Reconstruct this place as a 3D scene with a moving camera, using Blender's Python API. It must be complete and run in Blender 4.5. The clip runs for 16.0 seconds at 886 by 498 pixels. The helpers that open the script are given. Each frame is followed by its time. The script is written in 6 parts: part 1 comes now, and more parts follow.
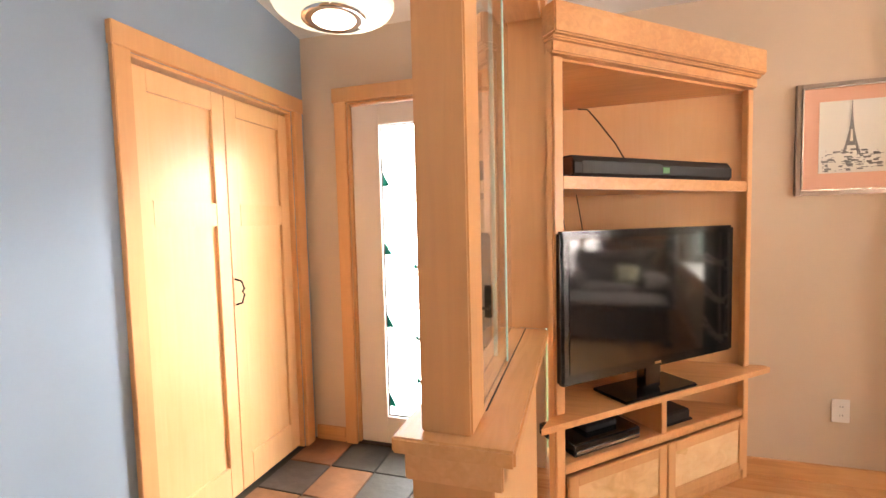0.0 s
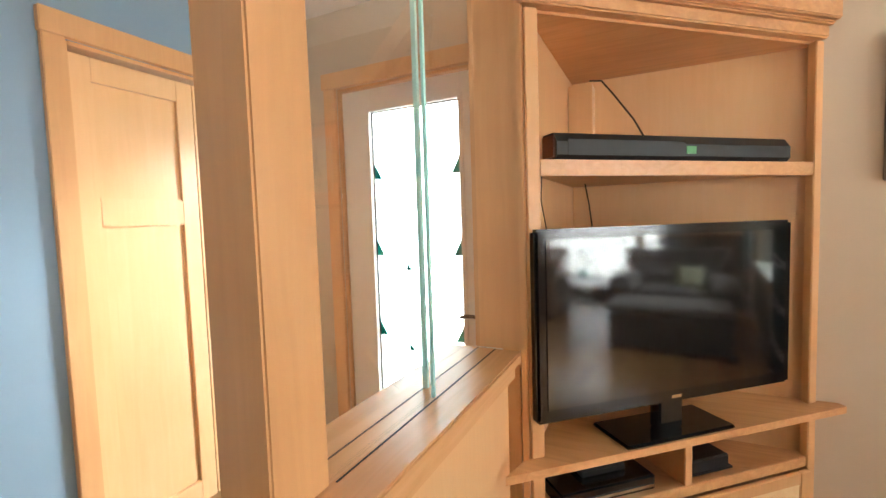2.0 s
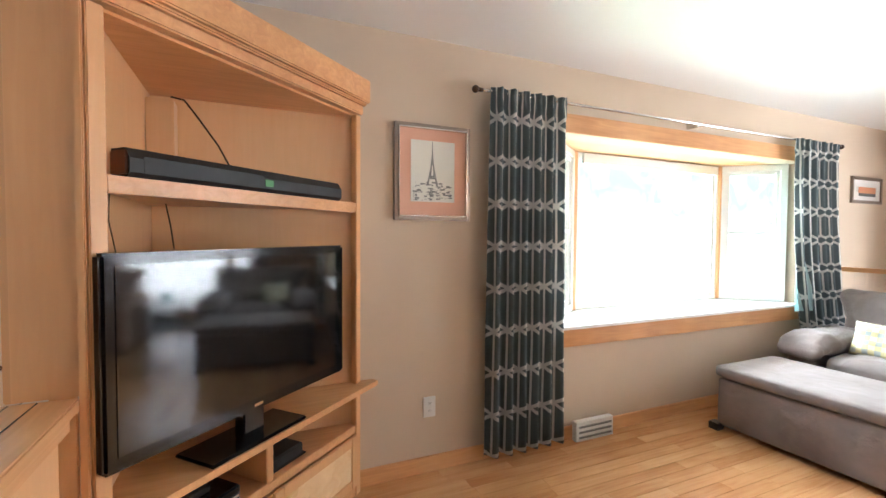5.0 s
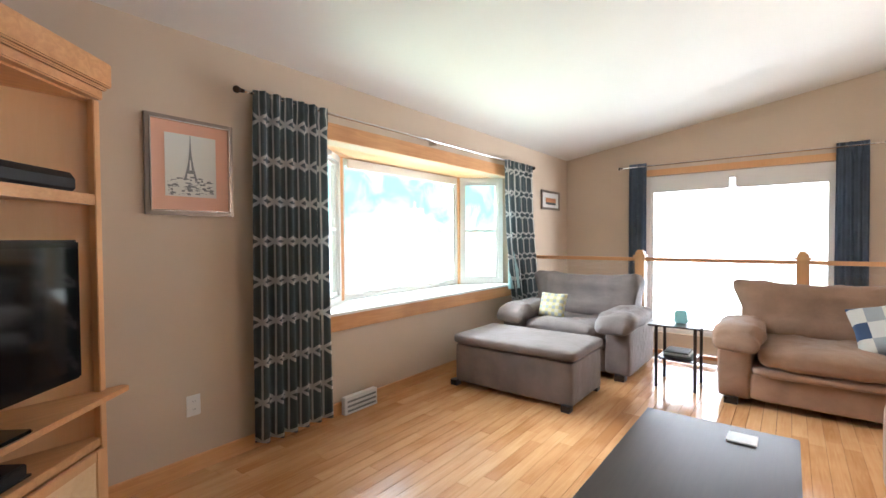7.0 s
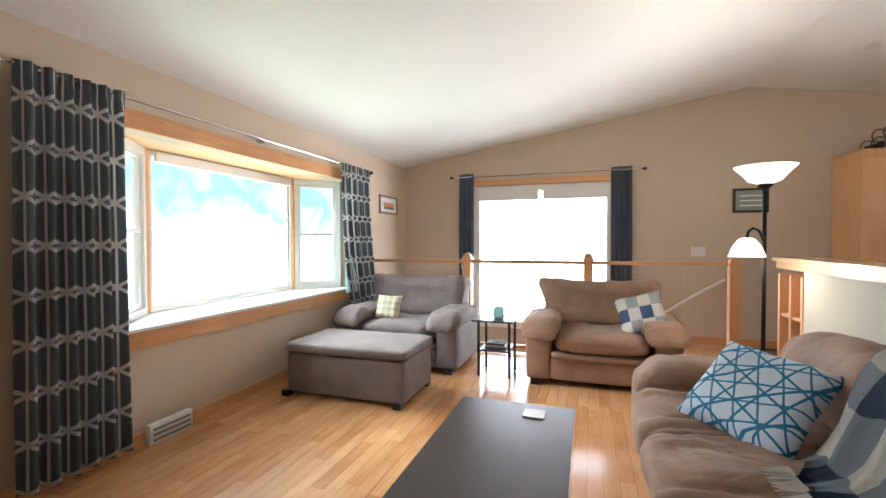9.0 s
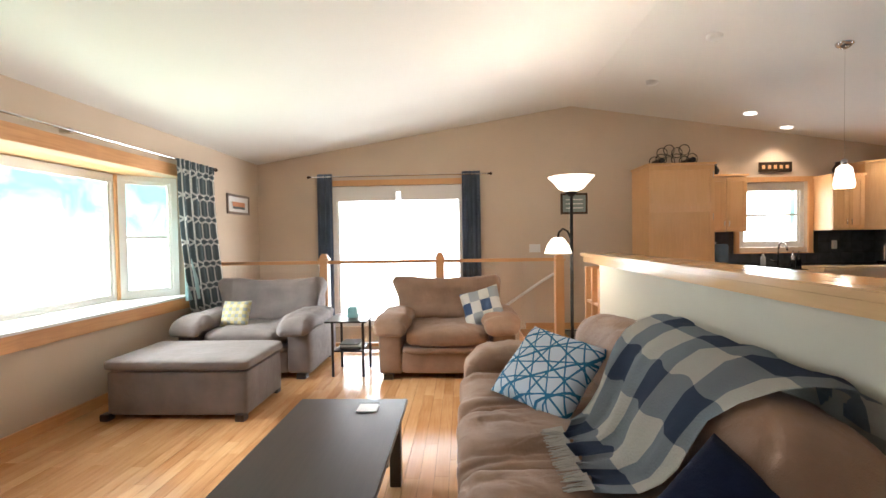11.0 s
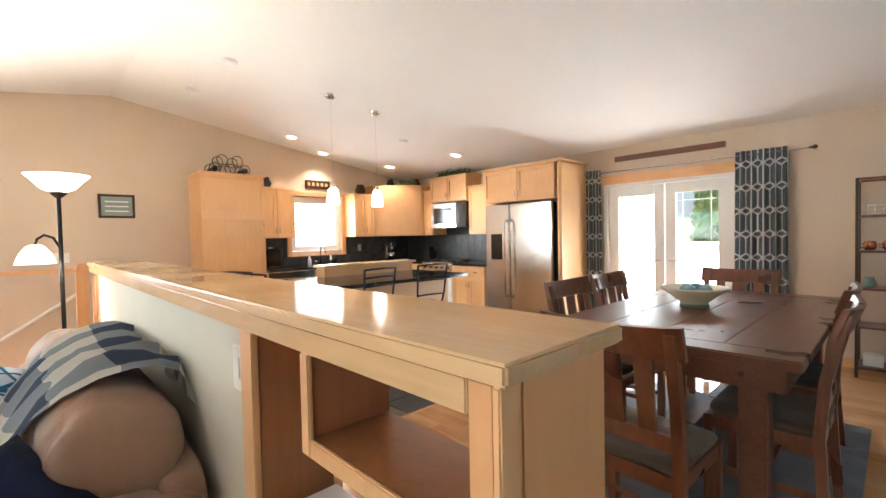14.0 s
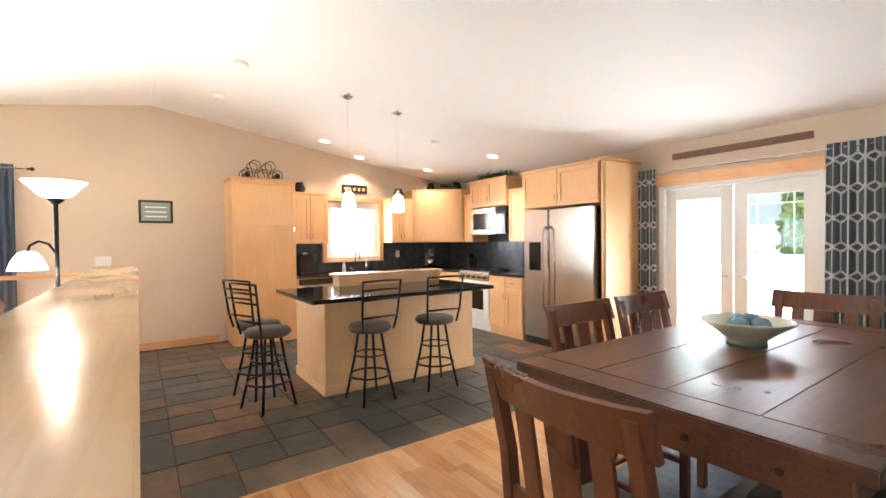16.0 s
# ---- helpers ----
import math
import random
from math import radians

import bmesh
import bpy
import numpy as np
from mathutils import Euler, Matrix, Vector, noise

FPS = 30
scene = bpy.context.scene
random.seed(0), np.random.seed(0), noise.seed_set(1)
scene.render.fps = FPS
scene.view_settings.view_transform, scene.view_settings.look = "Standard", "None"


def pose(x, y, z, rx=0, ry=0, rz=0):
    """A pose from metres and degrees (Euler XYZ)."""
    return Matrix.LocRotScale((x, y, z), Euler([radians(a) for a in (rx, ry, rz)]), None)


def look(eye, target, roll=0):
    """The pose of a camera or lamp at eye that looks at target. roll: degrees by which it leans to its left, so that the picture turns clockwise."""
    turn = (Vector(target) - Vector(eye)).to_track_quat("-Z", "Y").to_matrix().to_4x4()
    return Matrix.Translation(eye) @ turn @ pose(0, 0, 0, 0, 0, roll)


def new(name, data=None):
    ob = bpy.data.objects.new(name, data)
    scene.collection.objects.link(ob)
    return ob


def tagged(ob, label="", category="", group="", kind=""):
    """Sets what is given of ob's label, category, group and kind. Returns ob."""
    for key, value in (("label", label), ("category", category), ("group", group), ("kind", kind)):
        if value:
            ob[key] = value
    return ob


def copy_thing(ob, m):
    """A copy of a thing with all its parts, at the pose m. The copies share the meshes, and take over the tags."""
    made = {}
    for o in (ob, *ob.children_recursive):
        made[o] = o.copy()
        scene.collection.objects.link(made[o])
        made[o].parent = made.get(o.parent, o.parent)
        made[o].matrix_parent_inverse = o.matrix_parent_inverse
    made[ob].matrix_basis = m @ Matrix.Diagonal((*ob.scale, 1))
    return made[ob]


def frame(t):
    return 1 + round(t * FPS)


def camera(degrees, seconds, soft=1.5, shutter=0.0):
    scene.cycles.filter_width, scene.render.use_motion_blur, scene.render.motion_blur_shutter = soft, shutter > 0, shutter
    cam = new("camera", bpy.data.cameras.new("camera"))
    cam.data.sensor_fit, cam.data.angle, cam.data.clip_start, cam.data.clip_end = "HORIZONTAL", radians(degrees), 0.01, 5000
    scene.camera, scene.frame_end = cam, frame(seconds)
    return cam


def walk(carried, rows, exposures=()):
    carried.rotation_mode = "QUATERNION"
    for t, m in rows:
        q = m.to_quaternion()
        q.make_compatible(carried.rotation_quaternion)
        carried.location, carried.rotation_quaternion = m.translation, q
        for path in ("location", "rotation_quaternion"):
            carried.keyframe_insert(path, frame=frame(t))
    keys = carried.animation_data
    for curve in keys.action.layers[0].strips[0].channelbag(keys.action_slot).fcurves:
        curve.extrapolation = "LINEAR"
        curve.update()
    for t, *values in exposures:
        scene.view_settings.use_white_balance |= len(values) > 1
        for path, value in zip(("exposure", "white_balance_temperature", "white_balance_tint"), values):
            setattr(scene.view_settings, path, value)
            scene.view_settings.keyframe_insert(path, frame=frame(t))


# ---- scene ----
cam = camera(90.5, 16.0)
PATH = [
    (0, (2.978, 1.318, 1.358), (2.39, 3.225, 1.237), -1.4),
    (0.5, (3.016, 1.451, 1.35), (2.317, 3.322, 1.241), -2.0),
    (1, (3.106, 1.591, 1.344), (2.213, 3.377, 1.231), -2.2),
    (1.5, (3.187, 1.69, 1.346), (2.216, 3.433, 1.209), -2.2),
    (2, (3.243, 1.734, 1.347), (2.37, 3.528, 1.219), -1.8),
    (2.3, (3.305, 1.761, 1.339), (2.522, 3.598, 1.232), -1.4),
    (2.5, (3.378, 1.744, 1.337), (2.623, 3.593, 1.234), -1.3),
    (3, (3.379, 1.811, 1.357), (2.944, 3.76, 1.252), -1.2),
    (3.5, (3.403, 1.837, 1.355), (3.309, 3.832, 1.246), -0.2),
    (4, (3.351, 1.825, 1.359), (3.661, 3.798, 1.258), -0.7),
    (4.5, (3.303, 1.748, 1.362), (3.9, 3.655, 1.282), -0.2),
    (5, (3.272, 1.618, 1.37), (4.084, 3.444, 1.301), 0.4),
    (5.2, (3.259, 1.566, 1.355), (4.157, 3.352, 1.298), 0.1),
    (7.3, (3.168, 1.267, 1.305), (4.798, 2.424, 1.254), -0.2),
    (7.5, (3.172, 1.255, 1.307), (4.836, 2.362, 1.253), -0.1),
    (8, (3.185, 1.225, 1.309), (4.932, 2.197, 1.255), -0.2),
    (8.5, (3.198, 1.195, 1.31), (5.018, 2.023, 1.262), -0.3),
    (9, (3.184, 1.177, 1.317), (5.08, 1.814, 1.28), -0.2),
    (9.2, (3.181, 1.151, 1.3), (5.1, 1.713, 1.276), -0.4),
    (11.3, (3.092, 0.928, 1.344), (5.092, 0.917, 1.29), -1.0),
    (11.5, (3.067, 0.931, 1.342), (5.065, 0.847, 1.289), -1.1),
    (12, (2.978, 0.922, 1.349), (4.956, 0.634, 1.288), -1.1),
    (12.5, (2.87, 0.847, 1.342), (4.78, 0.257, 1.279), -0.8),
    (13, (2.826, 0.601, 1.336), (4.612, -0.299, 1.28), -1.0),
    (13.5, (2.686, 0.392, 1.337), (4.315, -0.768, 1.285), -1.2),
    (14, (2.607, 0.227, 1.331), (4.047, -1.161, 1.274), -1.2),
    (14.5, (2.609, 0.043, 1.32), (3.937, -1.451, 1.257), -1.0),
    (15, (2.643, -0.147, 1.32), (3.991, -1.623, 1.259), -0.7),
    (15.5, (2.612, -0.354, 1.337), (4.113, -1.676, 1.303), -0.6),
    (16, (2.604, -0.48, 1.367), (4.247, -1.62, 1.334), -0.6),
]
walk(cam, [(t, look(eye, target, roll)) for t, eye, target, roll in PATH], [(0, 0.95, 7000, 22), (1, 0.98, 6600, 14), (2, 0.68, 5950, 5), (3, 0.85, 5450, 0), (4, 0.64, 5500, 2), (5, 0.48, 5550, 10), (7.5, -0.08, 5550, 10), (9, -0.15, 5600, 10), (12, 0.08, 6050, 10), (13, 0.36, 6000, 10), (14.2, 0.93, 5950, 10), (16, 1.15, 5750, 8)])
BAY, BAY_NEAR, LAWN, GABLE, KITCH, PATIO, DOOR, PATIO_LOW = 1550, 110, 190, 155, 34, 250, 32, 42

# ---- world, sun, large lights ----
world = bpy.data.worlds.new("world")
scene.world = world
world.use_nodes = True
wn = world.node_tree.nodes
sky = wn.new("ShaderNodeTexSky")
sky.sky_type, sky.sun_disc = "NISHITA", False
sky.sun_elevation, sky.sun_rotation = radians(52), radians(160)
world.node_tree.links.new(sky.outputs[0], wn["Background"].inputs[0])
wn["Background"].inputs[1].default_value = 0.15
sun = new("sun", bpy.data.lights.new("sun", "SUN"))
sun.data.energy, sun.data.angle, sun.data.color = 4.0, radians(0.5), (1, 0.95, 0.88)
sun.matrix_world = look((0, 0, 0), (math.sin(radians(160)) * -0.6, math.cos(radians(160)) * -0.6, -0.8))


def window_light(name, place, target, sx, sy, power, color=(1, 1, 1)):
    la = bpy.data.lights.new(name, "AREA")
    la.shape, la.size, la.size_y, la.energy, la.color = "RECTANGLE", sx, sy, power, color
    ob = new(name, la)
    ob.matrix_world = look(place, target)
    return ob


window_light("skylight_bay", (6.6, 9.5, 4.3), (5.6, 0.6, 0.4), 7.0, 1.5, BAY, (0.95, 1.0, 0.97))
window_light("skylight_bay_near", (6.42, 5.5, 2.95), (6.42, 2.6, 0.9), 3.0, 1.2, BAY_NEAR, (0.95, 1.0, 0.97))
window_light("lawn_light_bay", (6.42, 5.6, -0.25), (6.42, 3.4, 1.75), 3.0, 1.2, LAWN, (0.80, 1.0, 0.68))
window_light("skylight_gable", (9.78, 1.85, 1.05), (0, 1.85, 1.05), 2.0, 2.1, GABLE, (1, 0.97, 0.92))
window_light("skylight_kitchen", (9.78, -3.45, 1.6), (0, -3.45, 1.5), 0.85, 0.85, KITCH, (1, 0.98, 0.95))
window_light("skylight_patio", (4.6, -6.6, 2.6), (4.6, -3.2, 0.6), 2.4, 1.2, PATIO, (0.97, 0.99, 1.0))
# Added lamp in place of daylight bounced up from the pale deck.
window_light("deck_light_patio", (4.6, -5.9, 0.7), (4.6, 0, 1.7), 1.4, 1.0, PATIO_LOW, (1, 0.99, 0.97))
window_light("skylight_door", (2.12, 3.98, 1.0), (2.12, 0, 1.0), 0.85, 2.1, DOOR, (0.96, 1.0, 1.0))


# ---- materials ----
def mat(name, color=(0.8, 0.8, 0.8), rough=0.5, metal=0.0, emit=None, power=0.0, trans=0.0, spec=0.5):
    m = bpy.data.materials.new(name)
    m.use_nodes = True
    b = m.node_tree.nodes["Principled BSDF"]
    b.inputs["Base Color"].default_value = (*color, 1)
    b.inputs["Roughness"].default_value = rough
    b.inputs["Metallic"].default_value = metal
    b.inputs["Specular IOR Level"].default_value = spec
    b.inputs["Transmission Weight"].default_value = trans
    if emit:
        b.inputs["Emission Color"].default_value = (*emit, 1)
        b.inputs["Emission Strength"].default_value = power
    return m


def node(m, kind, **values):
    n = m.node_tree.nodes.new(kind)
    for k, v in values.items():
        n.inputs[k].default_value = v
    return n


def join(m, a, b):
    m.node_tree.links.new(a, b)


def shader(m):
    return m.node_tree.nodes["Principled BSDF"]


def ramp(m, fac, stops):
    r = m.node_tree.nodes.new("ShaderNodeValToRGB")
    e = r.color_ramp.elements
    while len(e) < len(stops):
        e.new(0.5)
    for i, (p, c) in enumerate(stops):
        e[i].position, e[i].color = p, (*c, 1)
    join(m, fac, r.inputs[0])
    return r.outputs[0]


def bump(m, height, strength=0.2, distance=0.01):
    b = node(m, "ShaderNodeBump", Strength=strength, Distance=distance)
    join(m, height, b.inputs["Height"])
    join(m, b.outputs[0], shader(m).inputs["Normal"])


def calc(m, op, a, b=0.0):
    n = m.node_tree.nodes.new("ShaderNodeMath")
    n.operation = op
    for i, v in enumerate((a, b)):
        if isinstance(v, (int, float)):
            n.inputs[i].default_value = v
        else:
            join(m, v, n.inputs[i])
    return n.outputs[0]


def place_nodes(m, scale=(1, 1, 1), spread=True):
    """Object coordinates, scaled, shifted at random from object to object."""
    t = m.node_tree.nodes.new("ShaderNodeTexCoord")
    p = m.node_tree.nodes.new("ShaderNodeMapping")
    p.inputs["Scale"].default_value = scale
    join(m, t.outputs["Object"], p.inputs["Vector"])
    if spread:
        o = m.node_tree.nodes.new("ShaderNodeObjectInfo")
        c = m.node_tree.nodes.new("ShaderNodeCombineXYZ")
        for i in range(3):
            join(m, calc(m, "MULTIPLY", o.outputs["Random"], 9.0 + 5 * i), c.inputs[i])
        join(m, c.outputs[0], p.inputs["Location"])
    return p.outputs[0]


def noise_node(m, vec, scale, detail=4.0, distort=0.0):
    n = node(m, "ShaderNodeTexNoise", Scale=scale, Detail=detail, Distortion=distort)
    join(m, vec, n.inputs["Vector"])
    return n.outputs["Fac"]


def wood(name, dark, mid, light, along="z", rough=0.35, scale=1.0, island=False):
    m = mat(name, mid, rough)
    s = {"x": (1.2, 16, 16), "y": (16, 1.2, 16), "z": (16, 16, 1.2)}[along]
    v = place_nodes(m, tuple(k * scale for k in s))
    grain = noise_node(m, v, 2.2, 6, 1.2)
    v2 = place_nodes(m, (1.3, 1.3, 1.3))
    blot = noise_node(m, v2, 1.7, 3)
    info = m.node_tree.nodes.new("ShaderNodeObjectInfo")
    rnd = info.outputs["Random"]
    if island:
        rnd = m.node_tree.nodes.new("ShaderNodeNewGeometry").outputs["Random Per Island"]
    f = calc(m, "ADD", calc(m, "MULTIPLY", grain, 0.42), calc(m, "MULTIPLY", blot, 0.58))
    f = calc(m, "ADD", f, calc(m, "MULTIPLY", calc(m, "SUBTRACT", rnd, 0.5), 0.22))
    join(m, ramp(m, f, [(0.3, dark), (0.5, mid), (0.72, light)]), shader(m).inputs["Base Color"])
    join(m, calc(m, "ADD", calc(m, "MULTIPLY", blot, 0.2), rough - 0.1), shader(m).inputs["Roughness"])
    bump(m, grain, 0.08, 0.002)
    return m


def plaster(name, color, var=0.06, rough=0.85):
    m = mat(name, color, rough)
    v = place_nodes(m, spread=False)
    n = noise_node(m, v, 0.9, 5)
    lo = tuple(c * (1 - var) for c in color)
    hi = tuple(min(1, c * (1 + var)) for c in color)
    join(m, ramp(m, n, [(0.3, lo), (0.7, hi)]), shader(m).inputs["Base Color"])
    bump(m, noise_node(m, v, 140, 3), 0.12, 0.002)
    return m


def cloth(name, color, var=0.15, rough=0.85, fine=260, wrinkle=0.5):
    m = mat(name, color, rough, spec=0.25)
    v = place_nodes(m)
    n = noise_node(m, v, 5, 5)
    join(m, ramp(m, n, [(0.3, tuple(c * (1 - var) for c in color)), (0.7, tuple(c * (1 + var) for c in color))]), shader(m).inputs["Base Color"])
    h = calc(m, "ADD", calc(m, "MULTIPLY", noise_node(m, v, fine, 2), 0.15), noise_node(m, v, 9, 4, 0.8))
    bump(m, h, wrinkle, 0.02)
    shader(m).inputs["Sheen Weight"].default_value = 0.15
    return m


maple = wood("maple", (0.64, 0.335, 0.142), (0.69, 0.37, 0.16), (0.74, 0.42, 0.190))
maple_x = wood("maple_lengthwise", (0.56, 0.27, 0.105), (0.70, 0.37, 0.155), (0.80, 0.47, 0.23), "x")
maple_y = wood("maple_crosswise", (0.56, 0.27, 0.105), (0.70, 0.37, 0.155), (0.80, 0.47, 0.23), "y")
maple_pale = wood("maple_pale", (0.73, 0.425, 0.195), (0.77, 0.46, 0.22), (0.80, 0.50, 0.25))
maple_bar = wood("maple_bar_top", (0.62, 0.40, 0.19), (0.70, 0.47, 0.24), (0.76, 0.54, 0.30), "x", 0.16)
burl = wood("figured_maple", (0.60, 0.34, 0.13), (0.80, 0.55, 0.28), (0.90, 0.68, 0.40), "x", 0.3, 0.45)
cab_wood = wood("cabinet_maple", (0.67, 0.375, 0.160), (0.73, 0.425, 0.19), (0.78, 0.475, 0.23))
# Red-brown wood, its colour darkened further for shade inside the bar bays.
shaded_red_wood = wood("red_brown_wood_with_shade", (0.28, 0.11, 0.042), (0.36, 0.15, 0.058), (0.43, 0.19, 0.08))
table_wood = wood("walnut_stain", (0.06, 0.022, 0.012), (0.13, 0.05, 0.026), (0.20, 0.085, 0.045), "y", 0.3)
chair_wood = wood("chair_stain", (0.07, 0.022, 0.010), (0.15, 0.05, 0.022), (0.22, 0.085, 0.04), "z", 0.3)
espresso = wood("espresso_stain", (0.018, 0.012, 0.010), (0.03, 0.02, 0.016), (0.045, 0.03, 0.024), "x", 0.32)
plank_wood = wood("oak_plank", (0.46, 0.21, 0.080), (0.58, 0.305, 0.132), (0.68, 0.40, 0.195), "x", 0.17)
plank_far = wood("oak_plank_joined", (0.46, 0.21, 0.080), (0.58, 0.305, 0.132), (0.68, 0.40, 0.195), "x", 0.17, 1.0, True)
wall_paint = plaster("tan_paint", (0.60, 0.48, 0.355))
pale_paint = plaster("grey_green_paint", (0.60, 0.58, 0.49))
blue_paint = plaster("blue_paint", (0.27, 0.36, 0.455))
ceiling_paint = plaster("ceiling_paint", (0.80, 0.77, 0.72), 0.02)
white_paint = plaster("white_paint", (0.78, 0.76, 0.72), 0.02, 0.4)
door_paint = plaster("cream_door_paint", (0.76, 0.68, 0.60), 0.02, 0.4)
lining = mat("curtain_lining", (0.55, 0.72, 0.72), 0.9)
granite = mat("black_granite", (0.012, 0.012, 0.012), 0.08)
gv = place_nodes(granite)
join(granite, ramp(granite, noise_node(granite, gv, 90, 4), [(0.45, (0.006, 0.006, 0.006)), (0.75, (0.06, 0.055, 0.05))]), shader(granite).inputs["Base Color"])
steel = mat("brushed_steel", (0.62, 0.60, 0.56), 0.24, 1.0)
sv = place_nodes(steel, (1, 1, 90))
bump(steel, noise_node(steel, sv, 6, 2), 0.05, 0.001)
chrome = mat("chrome", (0.75, 0.75, 0.75), 0.12, 1.0)
black_iron = mat("black_iron", (0.016, 0.014, 0.013), 0.45, 0.6)
black_gloss = mat("black_gloss_plastic", (0.006, 0.006, 0.007), 0.12)
black_matt = mat("black_plastic", (0.008, 0.008, 0.009), 0.5)
screen_mat = mat("screen_glass", (0.004, 0.004, 0.005), 0.07, spec=0.8)
white_plastic = mat("white_plastic", (0.78, 0.76, 0.72), 0.35)
copper = mat("copper", (0.75, 0.30, 0.16), 0.2, 1.0)
bronze = mat("bronze", (0.07, 0.045, 0.03), 0.4, 0.8)
glow_glass = mat("frosted_lit_glass", (0.9, 0.87, 0.8), 0.5, emit=(1, 0.86, 0.68), power=2.6)
can_glow = mat("lit_lamp_face", (0.9, 0.9, 0.9), 0.5, emit=(1, 0.88, 0.72), power=5.0)
frost = mat("frosted_green_glass", (0.72, 0.78, 0.62), 0.35, emit=(0.95, 1, 0.8), power=0.35)
pane_mat = mat("clear_glass", (1, 1, 1), 0.0, trans=1.0)
edge_mat = mat("ground_glass_edge", (0.50, 0.85, 0.78), 0.3)
slate = mat("slate_tile", (0.1, 0.1, 0.1), 0.5)
tv = place_nodes(slate)
info = slate.node_tree.nodes.new("ShaderNodeObjectInfo")
hue = ramp(slate, info.outputs["Random"], [(0.0, (0.030, 0.032, 0.030)), (0.3, (0.055, 0.05, 0.038)), (0.5, (0.13, 0.07, 0.036)), (0.65, (0.032, 0.034, 0.034)), (0.82, (0.075, 0.068, 0.042)), (1.0, (0.21, 0.085, 0.036))])
mixn = slate.node_tree.nodes.new("ShaderNodeMixRGB")
mixn.blend_type = "MULTIPLY"
mixn.inputs[0].default_value = 0.8
join(slate, hue, mixn.inputs[1])
join(slate, ramp(slate, noise_node(slate, tv, 6, 6), [(0.25, (0.55, 0.55, 0.55)), (0.75, (1.6, 1.5, 1.4))]), mixn.inputs[2])
join(slate, mixn.outputs[0], shader(slate).inputs["Base Color"])
bump(slate, noise_node(slate, tv, 12, 6), 0.4, 0.01)
grout = plaster("grout", (0.042, 0.037, 0.030))
splash_slate = mat("dark_splash_slate", (0.03, 0.035, 0.04), 0.3)
tv = place_nodes(splash_slate)
join(splash_slate, ramp(splash_slate, noise_node(splash_slate, tv, 7, 6), [(0.3, (0.015, 0.018, 0.02)), (0.7, (0.07, 0.075, 0.08))]), shader(splash_slate).inputs["Base Color"])
suede = cloth("taupe_microfibre", (0.30, 0.18, 0.115), 0.2, 0.6)
suede_grey = cloth("grey_brown_microfibre", (0.20, 0.16, 0.145), 0.2, 0.6)
navy = cloth("navy_plush", (0.006, 0.010, 0.035), 0.4, 0.95)
shader(navy).inputs["Sheen Weight"].default_value = 0.0
rug_mat = cloth("grey_rug", (0.16, 0.17, 0.19), 0.2)
seat_mat = cloth("dark_seat_pad", (0.10, 0.075, 0.05), 0.2)
blue_drape = cloth("slate_blue_drape", (0.13, 0.165, 0.22), 0.1)
grass = mat("lawn", (0.07, 0.12, 0.04), 0.9)
leaf = mat("leaf", (0.10, 0.17, 0.05), 0.6)
# Backdrop emission stands in for daylight: white low down, dim green trees above.
garden_glow = mat("glowing_garden_backdrop", (0.3, 0.4, 0.35), 0.9, emit=(1, 1, 1), power=3.2)
hv = place_nodes(garden_glow, (0.4, 1, 0.5), False)
hn = noise_node(garden_glow, hv, 1.5, 7, 0.8)
hz = garden_glow.node_tree.nodes.new("ShaderNodeSeparateXYZ")
join(garden_glow, garden_glow.node_tree.nodes.new("ShaderNodeTexCoord").outputs["Object"], hz.inputs[0])
hz = calc(garden_glow, "MULTIPLY", calc(garden_glow, "SUBTRACT", hz.outputs[2], 1.5), 0.5)
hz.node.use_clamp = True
hn = calc(garden_glow, "SUBTRACT", hn, calc(garden_glow, "MULTIPLY", calc(garden_glow, "POWER", hz, 0.4), 0.34))
join(garden_glow, ramp(garden_glow, hn, [(0.12, (0.12, 0.24, 0.19)), (0.32, (0.34, 0.52, 0.46)), (0.56, (1.0, 1.0, 1.0))]), shader(garden_glow).inputs["Emission Color"])
bark = mat("bark", (0.12, 0.09, 0.07), 0.9)
roof_mat = mat("blue_grey_siding", (0.40, 0.46, 0.54), 0.7)
deck_mat = mat("deck_boards", (0.5, 0.47, 0.42), 0.7)
paper = mat("print_paper", (0.72, 0.70, 0.62), 0.6)
mat_board = mat("peach_mat_board", (0.75, 0.42, 0.29), 0.7)
ink = mat("ink_grey", (0.22, 0.22, 0.21), 0.7)
ink_dark = mat("ink_dark", (0.12, 0.12, 0.12), 0.7)
frame_silver = mat("pewter_frame", (0.30, 0.24, 0.20), 0.3, 0.7)
teal = mat("teal_stain", (0.0, 0.35, 0.28), 0.2)


def uv_of(m):
    t = m.node_tree.nodes.new("ShaderNodeTexCoord")
    s = m.node_tree.nodes.new("ShaderNodeSeparateXYZ")
    join(m, t.outputs["UV"], s.inputs[0])
    return t.outputs["UV"], s.outputs[0], s.outputs[1]


def tri_wave(m, v):
    """Distance to the nearest whole number."""
    f = calc(m, "FRACT", v)
    return calc(m, "MINIMUM", f, calc(m, "SUBTRACT", 1.0, f))


